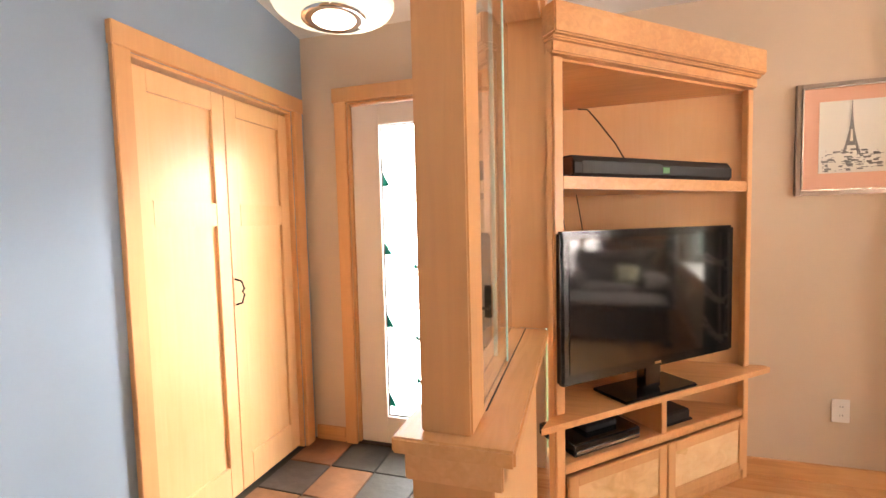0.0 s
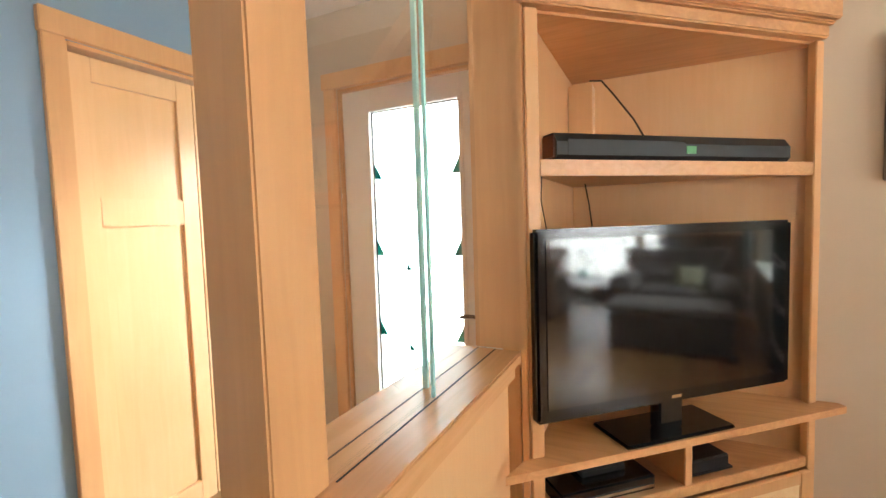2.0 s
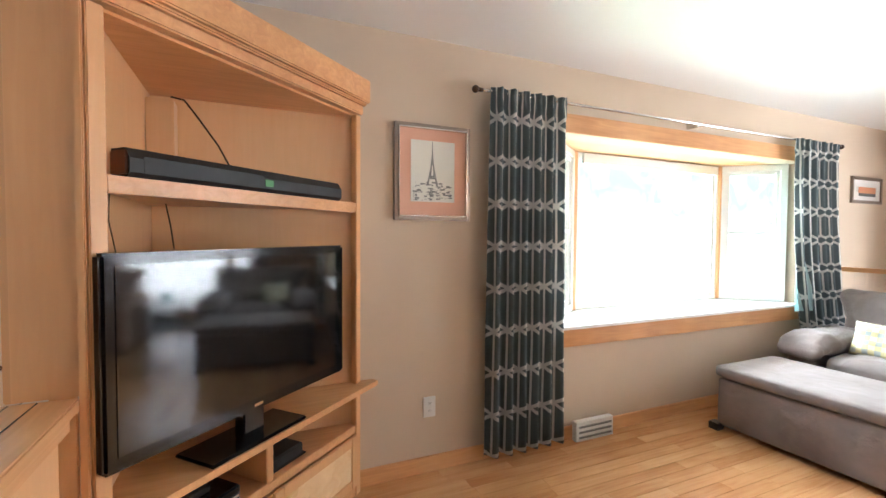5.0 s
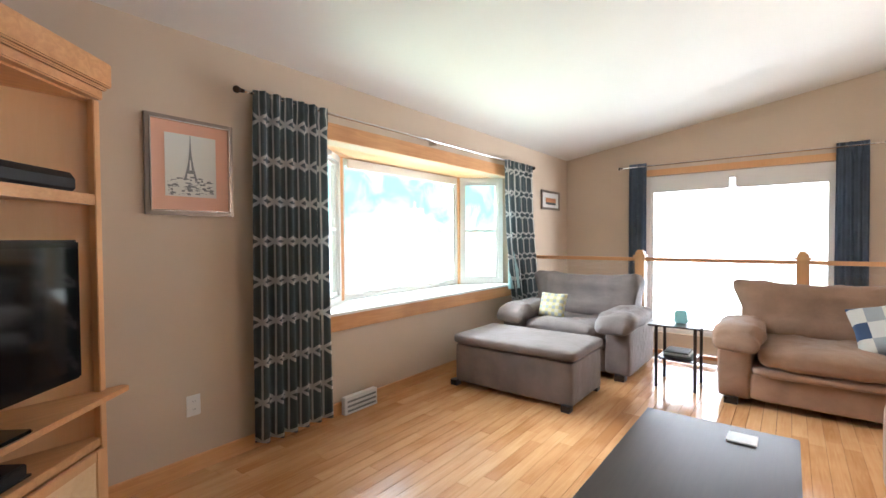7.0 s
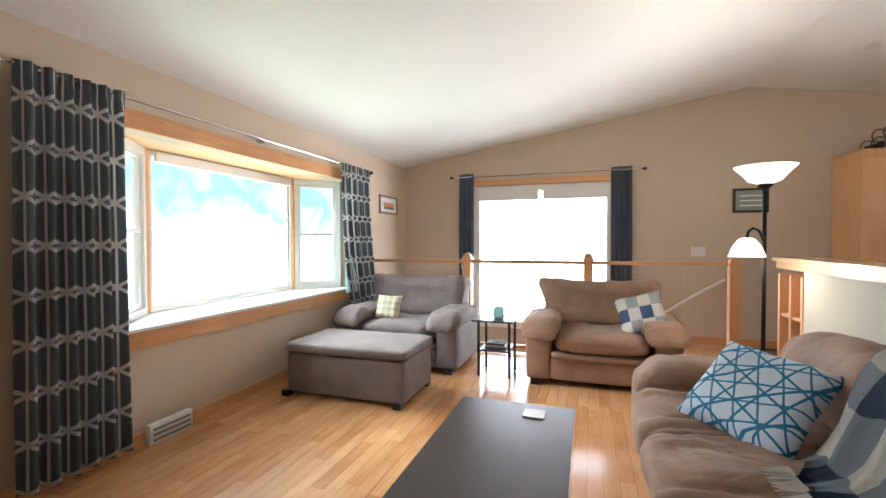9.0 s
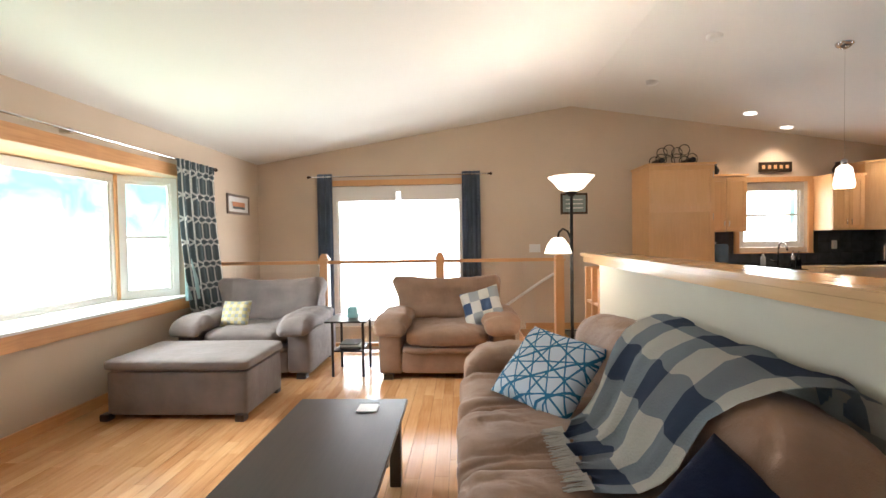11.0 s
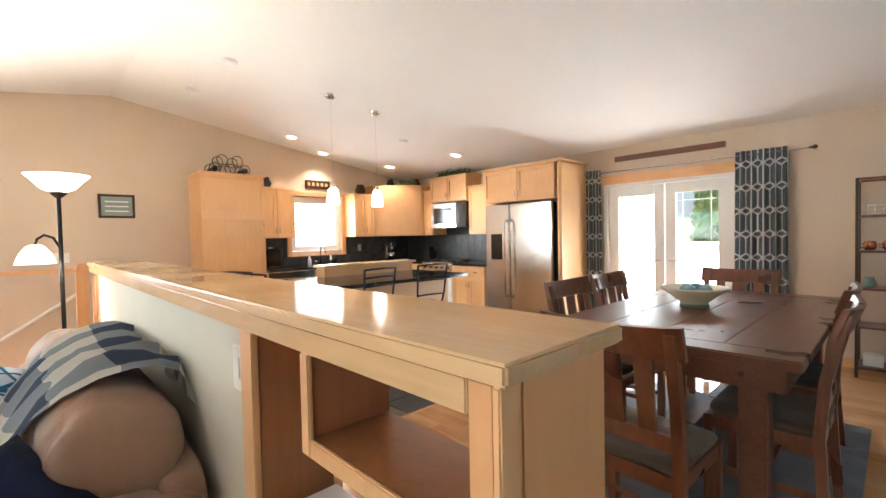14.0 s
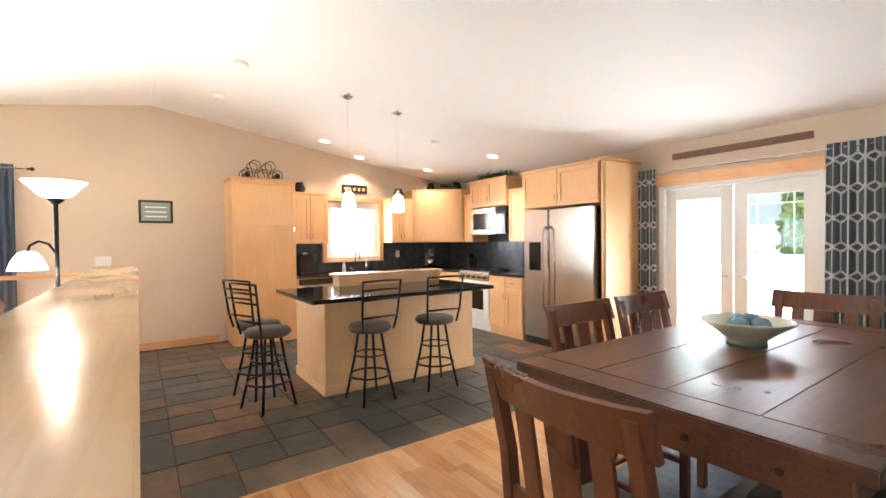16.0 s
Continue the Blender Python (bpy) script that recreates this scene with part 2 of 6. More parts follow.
trellis = mat("trellis_print", (0.1, 0.12, 0.12), 0.85, spec=0.2)
_, cu, cv = uv_of(trellis)
pu = tri_wave(trellis, calc(trellis, "MULTIPLY", cu, 1 / 0.19))
pv = tri_wave(trellis, calc(trellis, "MULTIPLY", cv, 1 / 0.245))
rh = calc(trellis, "MULTIPLY", calc(trellis, "SUBTRACT", 1.0, calc(trellis, "MULTIPLY", pu, 2.0)), 0.16)
diag = calc(trellis, "LESS_THAN", calc(trellis, "ABSOLUTE", calc(trellis, "SUBTRACT", pv, rh)), 0.048)
v1 = calc(trellis, "GREATER_THAN", pu, 0.45)
v2 = calc(trellis, "MULTIPLY", calc(trellis, "LESS_THAN", pu, 0.05), calc(trellis, "GREATER_THAN", pv, 0.16))
line = calc(trellis, "MINIMUM", calc(trellis, "ADD", calc(trellis, "ADD", diag, v1), v2), 1.0)
join(trellis, ramp(trellis, line, [(0.3, (0.145, 0.175, 0.185)), (0.7, (0.74, 0.73, 0.69))]), shader(trellis).inputs["Base Color"])

plaid = mat("plaid_wool", (0.5, 0.5, 0.5), 0.95, spec=0.1)
_, cu, cv = uv_of(plaid)
a = calc(plaid, "GREATER_THAN", tri_wave(plaid, calc(plaid, "MULTIPLY", cu, 1 / 0.38)), 0.27)
b = calc(plaid, "GREATER_THAN", tri_wave(plaid, calc(plaid, "MULTIPLY", cv, 1 / 0.38)), 0.27)
s = calc(plaid, "MULTIPLY", calc(plaid, "ADD", a, b), 0.5)
join(plaid, ramp(plaid, s, [(0.1, (0.76, 0.74, 0.67)), (0.5, (0.33, 0.37, 0.41)), (0.9, (0.075, 0.10, 0.16))]), shader(plaid).inputs["Base Color"])
bump(plaid, noise_node(plaid, place_nodes(plaid), 120, 3), 0.5, 0.006)

lattice = mat("blue_line_print", (0.6, 0.6, 0.6), 0.85, spec=0.2)
uvv, _, _ = uv_of(lattice)
total = None
for i, (ang, sc, off) in enumerate(((0.3, 4.6, 0.1), (1.2, 5.1, 0.4), (2.0, 4.3, 0.7), (2.7, 5.4, 0.25), (0.85, 3.4, 0.6))):
    mp = lattice.node_tree.nodes.new("ShaderNodeMapping")
    mp.inputs["Rotation"].default_value = (0, 0, ang)
    mp.inputs["Location"].default_value = (off, 0, 0)
    mp.inputs["Scale"].default_value = (sc, sc, 1)
    join(lattice, uvv, mp.inputs["Vector"])
    sp = lattice.node_tree.nodes.new("ShaderNodeSeparateXYZ")
    join(lattice, mp.outputs[0], sp.inputs[0])
    ln = calc(lattice, "LESS_THAN", tri_wave(lattice, sp.outputs[0]), 0.046)
    total = ln if total is None else calc(lattice, "MAXIMUM", total, ln)
join(lattice, ramp(lattice, total, [(0.3, (0.66, 0.74, 0.82)), (0.7, (0.04, 0.19, 0.36))]), shader(lattice).inputs["Base Color"])

patch = mat("blue_patchwork", (0.5, 0.5, 0.5), 0.85)
_, cu, cv = uv_of(patch)
a = calc(patch, "GREATER_THAN", calc(patch, "FRACT", calc(patch, "MULTIPLY", cu, 2.0)), 0.5)
b = calc(patch, "GREATER_THAN", calc(patch, "FRACT", calc(patch, "MULTIPLY", cv, 1.6)), 0.5)
join(patch, ramp(patch, calc(patch, "MULTIPLY", calc(patch, "ADD", calc(patch, "MULTIPLY", a, 2.0), b), 0.33), [(0.1, (0.66, 0.64, 0.58)), (0.33, (0.045, 0.08, 0.17)), (0.55, (0.20, 0.24, 0.29)), (0.9, (0.62, 0.61, 0.58))]), shader(patch).inputs["Base Color"])
yellow_print = mat("yellow_grey_print", (0.5, 0.48, 0.3), 0.85)
_, cu, cv = uv_of(yellow_print)
a = calc(yellow_print, "GREATER_THAN", tri_wave(yellow_print, calc(yellow_print, "MULTIPLY", cu, 4.0)), 0.25)
b = calc(yellow_print, "GREATER_THAN", tri_wave(yellow_print, calc(yellow_print, "MULTIPLY", cv, 4.0)), 0.25)
join(yellow_print, ramp(yellow_print, calc(yellow_print, "MULTIPLY", calc(yellow_print, "ADD", a, b), 0.5), [(0.1, (0.62, 0.58, 0.46)), (0.5, (0.58, 0.51, 0.27)), (0.9, (0.36, 0.38, 0.36))]), shader(yellow_print).inputs["Base Color"])


# ---- builders ----
ORG = {}


def thing(name, at, label, category, group="", kind=""):
    ob = new(name)
    ob.empty_display_size = 0.1
    ob.location = at
    ORG[ob] = Vector(at)
    return tagged(ob, label, category, group, kind)


def part(name, bm, material, parent=None, label="", smooth=False, kind="", category="", group=""):
    """One mesh object from bm, in world places, under a thing or a part."""
    off = ORG.get(parent, Vector((0, 0, 0)))
    if off.length:
        for v in bm.verts:
            v.co -= off
    if smooth:
        for f in bm.faces:
            f.smooth = True
    me = bpy.data.meshes.new(name)
    bm.to_mesh(me)
    bm.free()
    me.materials.append(material)
    ob = new(name, me)
    ob.parent = parent
    ORG[ob] = off
    return tagged(ob, label, category, group, kind)


def box(bm, x0, x1, y0, y1, z0, z1, bevel=0.0):
    r = bmesh.ops.create_cube(bm, size=1)
    for v in r["verts"]:
        v.co = Vector((x0 + (v.co.x + 0.5) * (x1 - x0), y0 + (v.co.y + 0.5) * (y1 - y0), z0 + (v.co.z + 0.5) * (z1 - z0)))
    if bevel:
        edges = {e for v in r["verts"] for e in v.link_edges}
        bmesh.ops.bevel(bm, geom=list(edges), offset=bevel, segments=2, affect="EDGES", clamp_overlap=True)


def slab(name, dims, material, parent=None, label="", bevel=0.003, **kw):
    bm = bmesh.new()
    for d in (dims if isinstance(dims[0], (tuple, list)) else [dims]):
        box(bm, *d, bevel=bevel)
    return part(name, bm, material, parent, label, **kw)


def rod(bm, p0, p1, r0, r1=None, n=12):
    p0, p1 = Vector(p0), Vector(p1)
    d = p1 - p0
    m = Matrix.Translation((p0 + p1) / 2) @ d.to_track_quat("Z", "Y").to_matrix().to_4x4()
    bmesh.ops.create_cone(bm, cap_ends=True, segments=n, radius1=r0, radius2=r0 if r1 is None else r1, depth=d.length, matrix=m)


def pole(name, p0, p1, r, material, parent=None, label="", n=12, **kw):
    bm = bmesh.new()
    rod(bm, p0, p1, r, n=n)
    return part(name, bm, material, parent, label, smooth=False, **kw)


def tube(name, pts, r, material, parent=None, label="", n=8, **kw):
    bm = bmesh.new()
    rings = []
    pts = [Vector(p) for p in pts]
    for i, p in enumerate(pts):
        d = (pts[min(i + 1, len(pts) - 1)] - pts[max(i - 1, 0)]).normalized()
        q = d.to_track_quat("Z", "Y")
        rings.append([bm.verts.new(p + q @ Vector((r * math.cos(a), r * math.sin(a), 0))) for a in [2 * math.pi * k / n for k in range(n)]])
    for a, b in zip(rings, rings[1:]):
        for k in range(n):
            bm.faces.new((a[k], a[(k + 1) % n], b[(k + 1) % n], b[k]))
    bm.faces.new(rings[0][::-1])
    bm.faces.new(rings[-1])
    return part(name, bm, material, parent, label, smooth=True, **kw)


def lathe(name, profile, at, material, parent=None, label="", n=24, **kw):
    bm = bmesh.new()
    rings = [[bm.verts.new((at[0] + r * math.cos(a), at[1] + r * math.sin(a), at[2] + z)) for a in [2 * math.pi * k / n for k in range(n)]] for r, z in profile]
    for a, b in zip(rings, rings[1:]):
        for k in range(n):
            bm.faces.new((a[k], a[(k + 1) % n], b[(k + 1) % n], b[k]))
    if profile[0][0] > 0.001:
        bm.faces.new(rings[0][::-1])
    return part(name, bm, material, parent, label, smooth=True, **kw)


def puff(name, center, size, material, parent=None, label="", e=0.35, ez=0.5, wob=0.012, m=None, n=36, crease=0.0, along=(4, 4, 4), shape=None, **kw):
    """A soft rounded cushion: a superellipsoid with slight folds and sunk creases; shape bends it, m turns it about its centre."""
    bm = bmesh.new()
    uvl = bm.loops.layers.uv.new("uv")
    rows, cols = n // 2, n
    grid = []

    def sp(v, k):
        return math.copysign(abs(v) ** k, v)

    c = Vector(center)
    seed = Vector((len(name) * 1.7, c.x * 3, c.y * 3))
    for i in range(rows + 1):
        ph = -math.pi / 2 + math.pi * i / rows
        line = []
        for j in range(cols):
            th = 2 * math.pi * j / cols
            p = Vector((sp(math.cos(ph), ez) * sp(math.cos(th), e) * size[0] / 2, sp(math.cos(ph), ez) * sp(math.sin(th), e) * size[1] / 2, sp(math.sin(ph), ez) * size[2] / 2))
            p += p.normalized() * (noise.noise(p * 5 + seed) * wob + noise.noise(Vector((p.x * 3, p.y * 14, p.z * 9)) + seed) * wob * 0.6)
            if crease:
                q = Vector((p.x * along[0], p.y * along[1], p.z * along[2])) + seed
                g = max(0.0, 1 - 3.2 * abs(noise.noise(q))) ** 1.6 + 0.5 * max(0.0, 1 - 4 * abs(noise.noise(q * 1.9 + seed))) ** 2
                out = Vector((p.x / size[0] ** 2, p.y / size[1] ** 2, p.z / size[2] ** 2)).normalized()
                p -= out * (crease * g)
            if shape:
                p = shape(p)
            line.append(p)
        grid.append(line)
    vs = [[bm.verts.new(p) for p in line] for line in grid]
    for i in range(rows):
        for j in range(cols):
            f = bm.faces.new((vs[i][j], vs[i][(j + 1) % cols], vs[i + 1][(j + 1) % cols], vs[i + 1][j]))
            for lp in f.loops:
                lp[uvl].uv = (lp.vert.co.x / size[0] + 0.5, lp.vert.co.y / size[1] + 0.5)
    bmesh.ops.remove_doubles(bm, verts=bm.verts, dist=0.0002)
    t = Matrix.Translation(c) @ (m or Matrix())
    bm.transform(t)
    return part(name, bm, material, parent, label, smooth=True, **kw)


def pillow(name, center, w, h, thick, material, m, label, category="pillow"):
    """A square scatter cushion with pinched corners, standing as m turns it; a thing of its own."""
    bm = bmesh.new()
    uvl = bm.loops.layers.uv.new("uv")
    n = 18
    sides = []
    for s in (1, -1):
        g = []
        for i in range(n + 1):
            row = []
            for j in range(n + 1):
                u, v = i / n * 2 - 1, j / n * 2 - 1
                k = (max(0, 1 - u ** 4) * max(0, 1 - v ** 4)) ** 0.45
                pin = 1 - 0.07 * (1 - abs(u * v)) * (max(abs(u), abs(v)) ** 3)
                z = s * thick / 2 * k + noise.noise(Vector((u * 3, v * 3, s + center[0]))) * 0.01 * k
                row.append(bm.verts.new((u * w / 2 * pin, v * h / 2 * pin, z)))
            g.append(row)
        sides.append(g)
        for i in range(n):
            for j in range(n):
                q = (g[i][j], g[i + 1][j], g[i + 1][j + 1], g[i][j + 1])
                f = bm.faces.new(q if s > 0 else q[::-1])
                for lp in f.loops:
                    lp[uvl].uv = (lp.vert.co.x / w + 0.5, lp.vert.co.y / h + 0.5)
    bmesh.ops.remove_doubles(bm, verts=bm.verts, dist=0.0005)
    ob = part(name, bm, material, None, label, smooth=True, category=category)
    ob.matrix_world = Matrix.Translation(center) @ m
    return ob


def rot(rx=0, ry=0, rz=0):
    return pose(0, 0, 0, rx, ry, rz)


def pane(name, dims, parent, label=""):
    ob = slab(name, dims, pane_mat, parent, label, bevel=0)
    ob.visible_shadow = False
    return ob


def prism(bm, pts, z0, z1):
    lo = [bm.verts.new((x, y, z0)) for x, y in pts]
    hi = [bm.verts.new((x, y, z1)) for x, y in pts]
    bm.faces.new(lo[::-1])
    bm.faces.new(hi)
    for i in range(len(pts)):
        j = (i + 1) % len(pts)
        bm.faces.new((lo[i], lo[j], hi[j], hi[i]))
    bmesh.ops.recalc_face_normals(bm, faces=bm.faces)


def plate(name, pts, z0, z1, material, parent=None, label="", **kw):
    bm = bmesh.new()
    prism(bm, pts, z0, z1)
    return part(name, bm, material, parent, label, **kw)


# ---- large structure ----
EAVE_N, RIDGE_Y, RIDGE_Z, SLOPE_N, SLOPE_S = 3.93, -0.65, 3.19, 0.16, 0.155


def roof_z(y):
    return RIDGE_Z - (SLOPE_N * (y - RIDGE_Y) if y > RIDGE_Y else SLOPE_S * (RIDGE_Y - y))


def wall_y(name, y0, y1, x0, x1, holes, material, z_top):
    """A wall along x with rectangular holes (xa, xb, za, zb)."""
    bm = bmesh.new()
    xs = sorted({x0, x1, *[h[0] for h in holes], *[h[1] for h in holes]})
    for a, b in zip(xs, xs[1:]):
        cut = [h for h in holes if h[0] <= a and h[1] >= b]
        z = 0.0
        for h in sorted(cut, key=lambda q: q[2]):
            if h[2] > z:
                box(bm, a, b, y0, y1, z, h[2])
            z = h[3]
        box(bm, a, b, y0, y1, z, z_top)
    bmesh.ops.remove_doubles(bm, verts=bm.verts, dist=0.0001)
    return part(name, bm, material, kind="structure")


slab("subfloor", [(1.2, 8.45, -5.6, 3.95, -0.12, -0.016), (8.45, 9.66, -5.6, 0.1, -0.12, -0.016)], grout, kind="structure", bevel=0)
floor = tagged(new("floor"), "honey oak strip floor with a satin sheen", "floor", kind="structure")
wall_y("wall_north", 3.93, 4.08, 2.80, 9.66, [(5.10, 7.82, 0.742, 2.03)], wall_paint, 2.6)
wall_y("wall_entry", 3.70, 3.85, 1.36, 2.80, [(1.665, 2.60, 0.0, 2.08)], wall_paint, 2.6)
wall_y("wall_south", -5.60, -5.45, 1.2, 9.66, [(3.84, 5.36, 0.0, 1.97)], wall_paint, 2.6)
bm = bmesh.new()
ys = [-5.45, -3.92, -2.98, 0.88, 2.83, 3.93]
holes = {(-3.92, -2.98): (1.13, 2.05), (0.88, 2.83): (0.05, 2.12)}
for a, b in zip(ys, ys[1:]):
    if (a, b) in holes:
        box(bm, 9.51, 9.66, a, b, -1.6, holes[(a, b)][0])
        box(bm, 9.51, 9.66, a, b, holes[(a, b)][1], 3.3)
    else:
        box(bm, 9.51, 9.66, a, b, -1.6, 3.3)
bmesh.ops.remove_doubles(bm, verts=bm.verts, dist=0.0001)
part("wall_gable", bm, wall_paint, kind="structure")
slab("wall_west", [(1.21, 1.36, -5.6, 2.59, 0, 3.3), (1.21, 1.36, 2.59, 3.58, 2.03, 3.3), (1.21, 1.36, 3.58, 3.85, 0, 3.3)], blue_paint, kind="structure", bevel=0)
slab("wall_closet_back", (0.70, 0.78, 2.5, 3.7, 0, 2.4), white_paint, kind="structure", bevel=0)
slab("wall_closet_sides", [(0.78, 1.21, 2.5, 2.56, 0, 2.4), (0.78, 1.21, 3.61, 3.7, 0, 2.4)], white_paint, kind="structure", bevel=0)
slab("stairwell_walls", [(8.36, 8.45, 0.1, 4.0, -1.6, -0.13), (8.45, 9.51, 0.02, 0.1, -1.6, -0.13), (8.45, 9.51, 3.93, 4.05, -1.6, 0)], wall_paint, kind="structure", bevel=0)
slab("lower_floor", (8.36, 9.66, 0.0, 4.05, -1.7, -1.6), grout, kind="structure", bevel=0)
bm = bmesh.new()
for pts in ([(4.10, roof_z(4.10)), (RIDGE_Y, RIDGE_Z), (RIDGE_Y, RIDGE_Z + 0.15), (4.10, roof_z(4.10) + 0.15)], [(RIDGE_Y, RIDGE_Z), (-5.62, roof_z(-5.62)), (-5.62, roof_z(-5.62) + 0.15), (RIDGE_Y, RIDGE_Z + 0.15)]):
    lo = [bm.verts.new((1.15, y, z)) for y, z in pts]
    hi = [bm.verts.new((9.7, y, z)) for y, z in pts]
    bm.faces.new(lo)
    bm.faces.new(hi[::-1])
    for i in range(4):
        bm.faces.new((lo[i], lo[(i + 1) % 4], hi[(i + 1) % 4], hi[i]))
bmesh.ops.recalc_face_normals(bm, faces=bm.faces)
part("ceiling", bm, ceiling_paint, kind="structure")

slab("baseboard_north", (3.80, 8.4, 3.912, 3.93, 0, 0.09), maple_x, kind="structure")
slab("baseboard_south", [(1.37, 3.82, -5.45, -5.432, 0, 0.09), (5.38, 5.6, -5.45, -5.432, 0, 0.09)], maple_x, kind="structure")
slab("baseboard_gable", (9.492, 9.51, -1.4, 0.02, 0, 0.09), maple_y, kind="structure")
slab("baseboard_entry", (1.38, 1.58, 3.682, 3.70, 0, 0.09), maple_x, kind="structure")
slab("baseboard_west", [(1.36, 1.378, -5.4, 2.5, 0, 0.09)], maple_y, kind="structure")

# closet doors
slab("closet_casing", [(1.36, 1.385, 2.52, 2.59, 0, 2.03), (1.36, 1.385, 3.58, 3.655, 0, 2.03), (1.36, 1.39, 2.515, 3.66, 2.03, 2.115)], maple, None, "orange maple door casing", kind="structure")
slab("closet_jamb", [(1.215, 1.36, 2.59, 2.605, 0, 2.03), (1.215, 1.36, 3.565, 3.58, 0, 2.03), (1.215, 1.36, 2.605, 3.565, 2.015, 2.03)], maple, kind="structure")


def shaker_door(name, x, y0, y1, z0, z1, splits, parent, label, material, face=1):
    """A framed door in the plane x, its panels sunk; splits: heights of the rails between panels."""
    w = 0.075
    f = [(x - 0.03, x, y0, y0 + w, z0, z1), (x - 0.03, x, y1 - w, y1, z0, z1), (x - 0.03, x, y0 + w, y1 - w, z1 - w * 1.2, z1), (x - 0.03, x, y0 + w, y1 - w, z0, z0 + 0.16)]
    for s in splits:
        f.append((x - 0.03, x, y0 + w, y1 - w, s - 0.055, s + 0.055))
    d = slab(name, f, material, parent, label, bevel=0.002)
    cuts = [z0 + 0.16] + [k for s in splits for k in (s - 0.055, s + 0.055)] + [z1 - w * 1.2]
    for a, b in zip(cuts[::2], cuts[1::2]):
        slab("panel", (x - 0.026, x - 0.016, y0 + w, y1 - w, a, b), maple_pale if material is maple_pale else material, d, bevel=0)
    return d


closet = thing("door_closet", (1.30, 3.08, 0), "pair of closed pale maple closet doors with two flat panels each", "closet door", kind="structure")
d1 = shaker_door("door_leaf", 1.335, 2.607, 3.083, 0.012, 2.0, [1.42], closet, "", maple_pale)
d2 = shaker_door("door_leaf", 1.335, 3.087, 3.563, 0.012, 2.0, [1.42], closet, "", maple_pale)
tube("door_handle", [(1.336, 3.10, 1.10), (1.365, 3.11, 1.09), (1.372, 3.12, 1.05), (1.355, 3.125, 1.035), (1.372, 3.12, 1.02), (1.365, 3.11, 0.98), (1.336, 3.10, 0.97)], 0.005, bronze, d2, "small bronze pull")

# front door
fd = thing("door_front", (2.13, 3.72, 0), "cream front door with a tall narrow stained glass pane", "front door", kind="structure")
slab("casing_front_door", [(1.59, 1.665, 3.675, 3.70, 0, 2.08), (2.60, 2.675, 3.675, 3.70, 0, 2.08), (1.58, 2.685, 3.67, 3.70, 2.08, 2.165)], maple, None, "maple front door casing", kind="structure")
slab("jamb_front_door", [(1.665, 1.68, 3.70, 3.85, 0, 2.08), (2.585, 2.60, 3.70, 3.85, 0, 2.08), (1.68, 2.585, 3.70, 3.85, 2.065, 2.08)], maple, kind="structure")
leaf_d = slab("door_leaf", [(1.682, 1.86, 3.72, 3.765, 0.01, 2.06), (2.38, 2.583, 3.72, 3.765, 0.01, 2.06), (1.86, 2.38, 3.72, 3.765, 0.01, 0.18), (1.86, 2.38, 3.72, 3.765, 1.94, 2.06)], door_paint, fd)
slab("glazing_bead", [(1.84, 1.862, 3.708, 3.722, 0.16, 1.96), (2.378, 2.40, 3.708, 3.722, 0.16, 1.96), (1.862, 2.378, 3.708, 3.722, 0.16, 0.182), (1.862, 2.378, 3.708, 3.722, 1.938, 1.96)], door_paint, leaf_d)
pane("pane", (1.86, 2.38, 3.74, 3.746, 0.18, 1.94), leaf_d)
slab("lead_border", [(1.863, 1.869, 3.730, 3.738, 0.183, 1.937), (2.371, 2.377, 3.730, 3.738, 0.183, 1.937), (1.869, 2.371, 3.730, 3.738, 0.183, 0.189), (1.869, 2.371, 3.730, 3.738, 1.931, 1.937)], black_matt, leaf_d, "thin dark lead border", bevel=0)
pieces = [(x, z, d, 0.045, 0.085) for z in (1.58, 1.17, 0.73, 0.24) for x, d in ((1.870, 1), (2.370, -1))]
pieces += [(x, z, d, 0.035, 0.04) for z in (1.09, 0.66, 0.40) for x, d in ((2.05, 1), (2.19, -1))]
for cx, cz, d, w, h in pieces:
    bm = bmesh.new()
    a = [bm.verts.new((cx + dx * d, 3.733, cz + dz)) for dx, dz in ((0, 0), (w, 0), (0, h))]
    b = [bm.verts.new(v.co + Vector((0, 0.004, 0))) for v in a]
    bm.faces.new(a)
    bm.faces.new(b[::-1])
    for k in range(3):
        bm.faces.new((a[k], b[k], b[(k + 1) % 3], a[(k + 1) % 3]))
    bmesh.ops.recalc_face_normals(bm, faces=bm.faces)
    part("stained_glass_piece", bm, teal, leaf_d)
for z in (0.35, 1.05, 1.80):
    pole("hinge", (1.672, 3.712, z - 0.05), (1.672, 3.712, z + 0.05), 0.008, bronze, leaf_d)
slab("lock_plate", (2.47, 2.53, 3.708, 3.72, 0.82, 1.0), black_iron, leaf_d, "black lock plate")
tube("door_handle", [(2.50, 3.712, 0.88), (2.50, 3.665, 0.88), (2.42, 3.66, 0.885), (2.38, 3.665, 0.875)], 0.009, black_iron, leaf_d, "black lever handle")
slab("threshold", (1.665, 2.60, 3.69, 3.85, 0.0, 0.009), bronze, kind="structure")

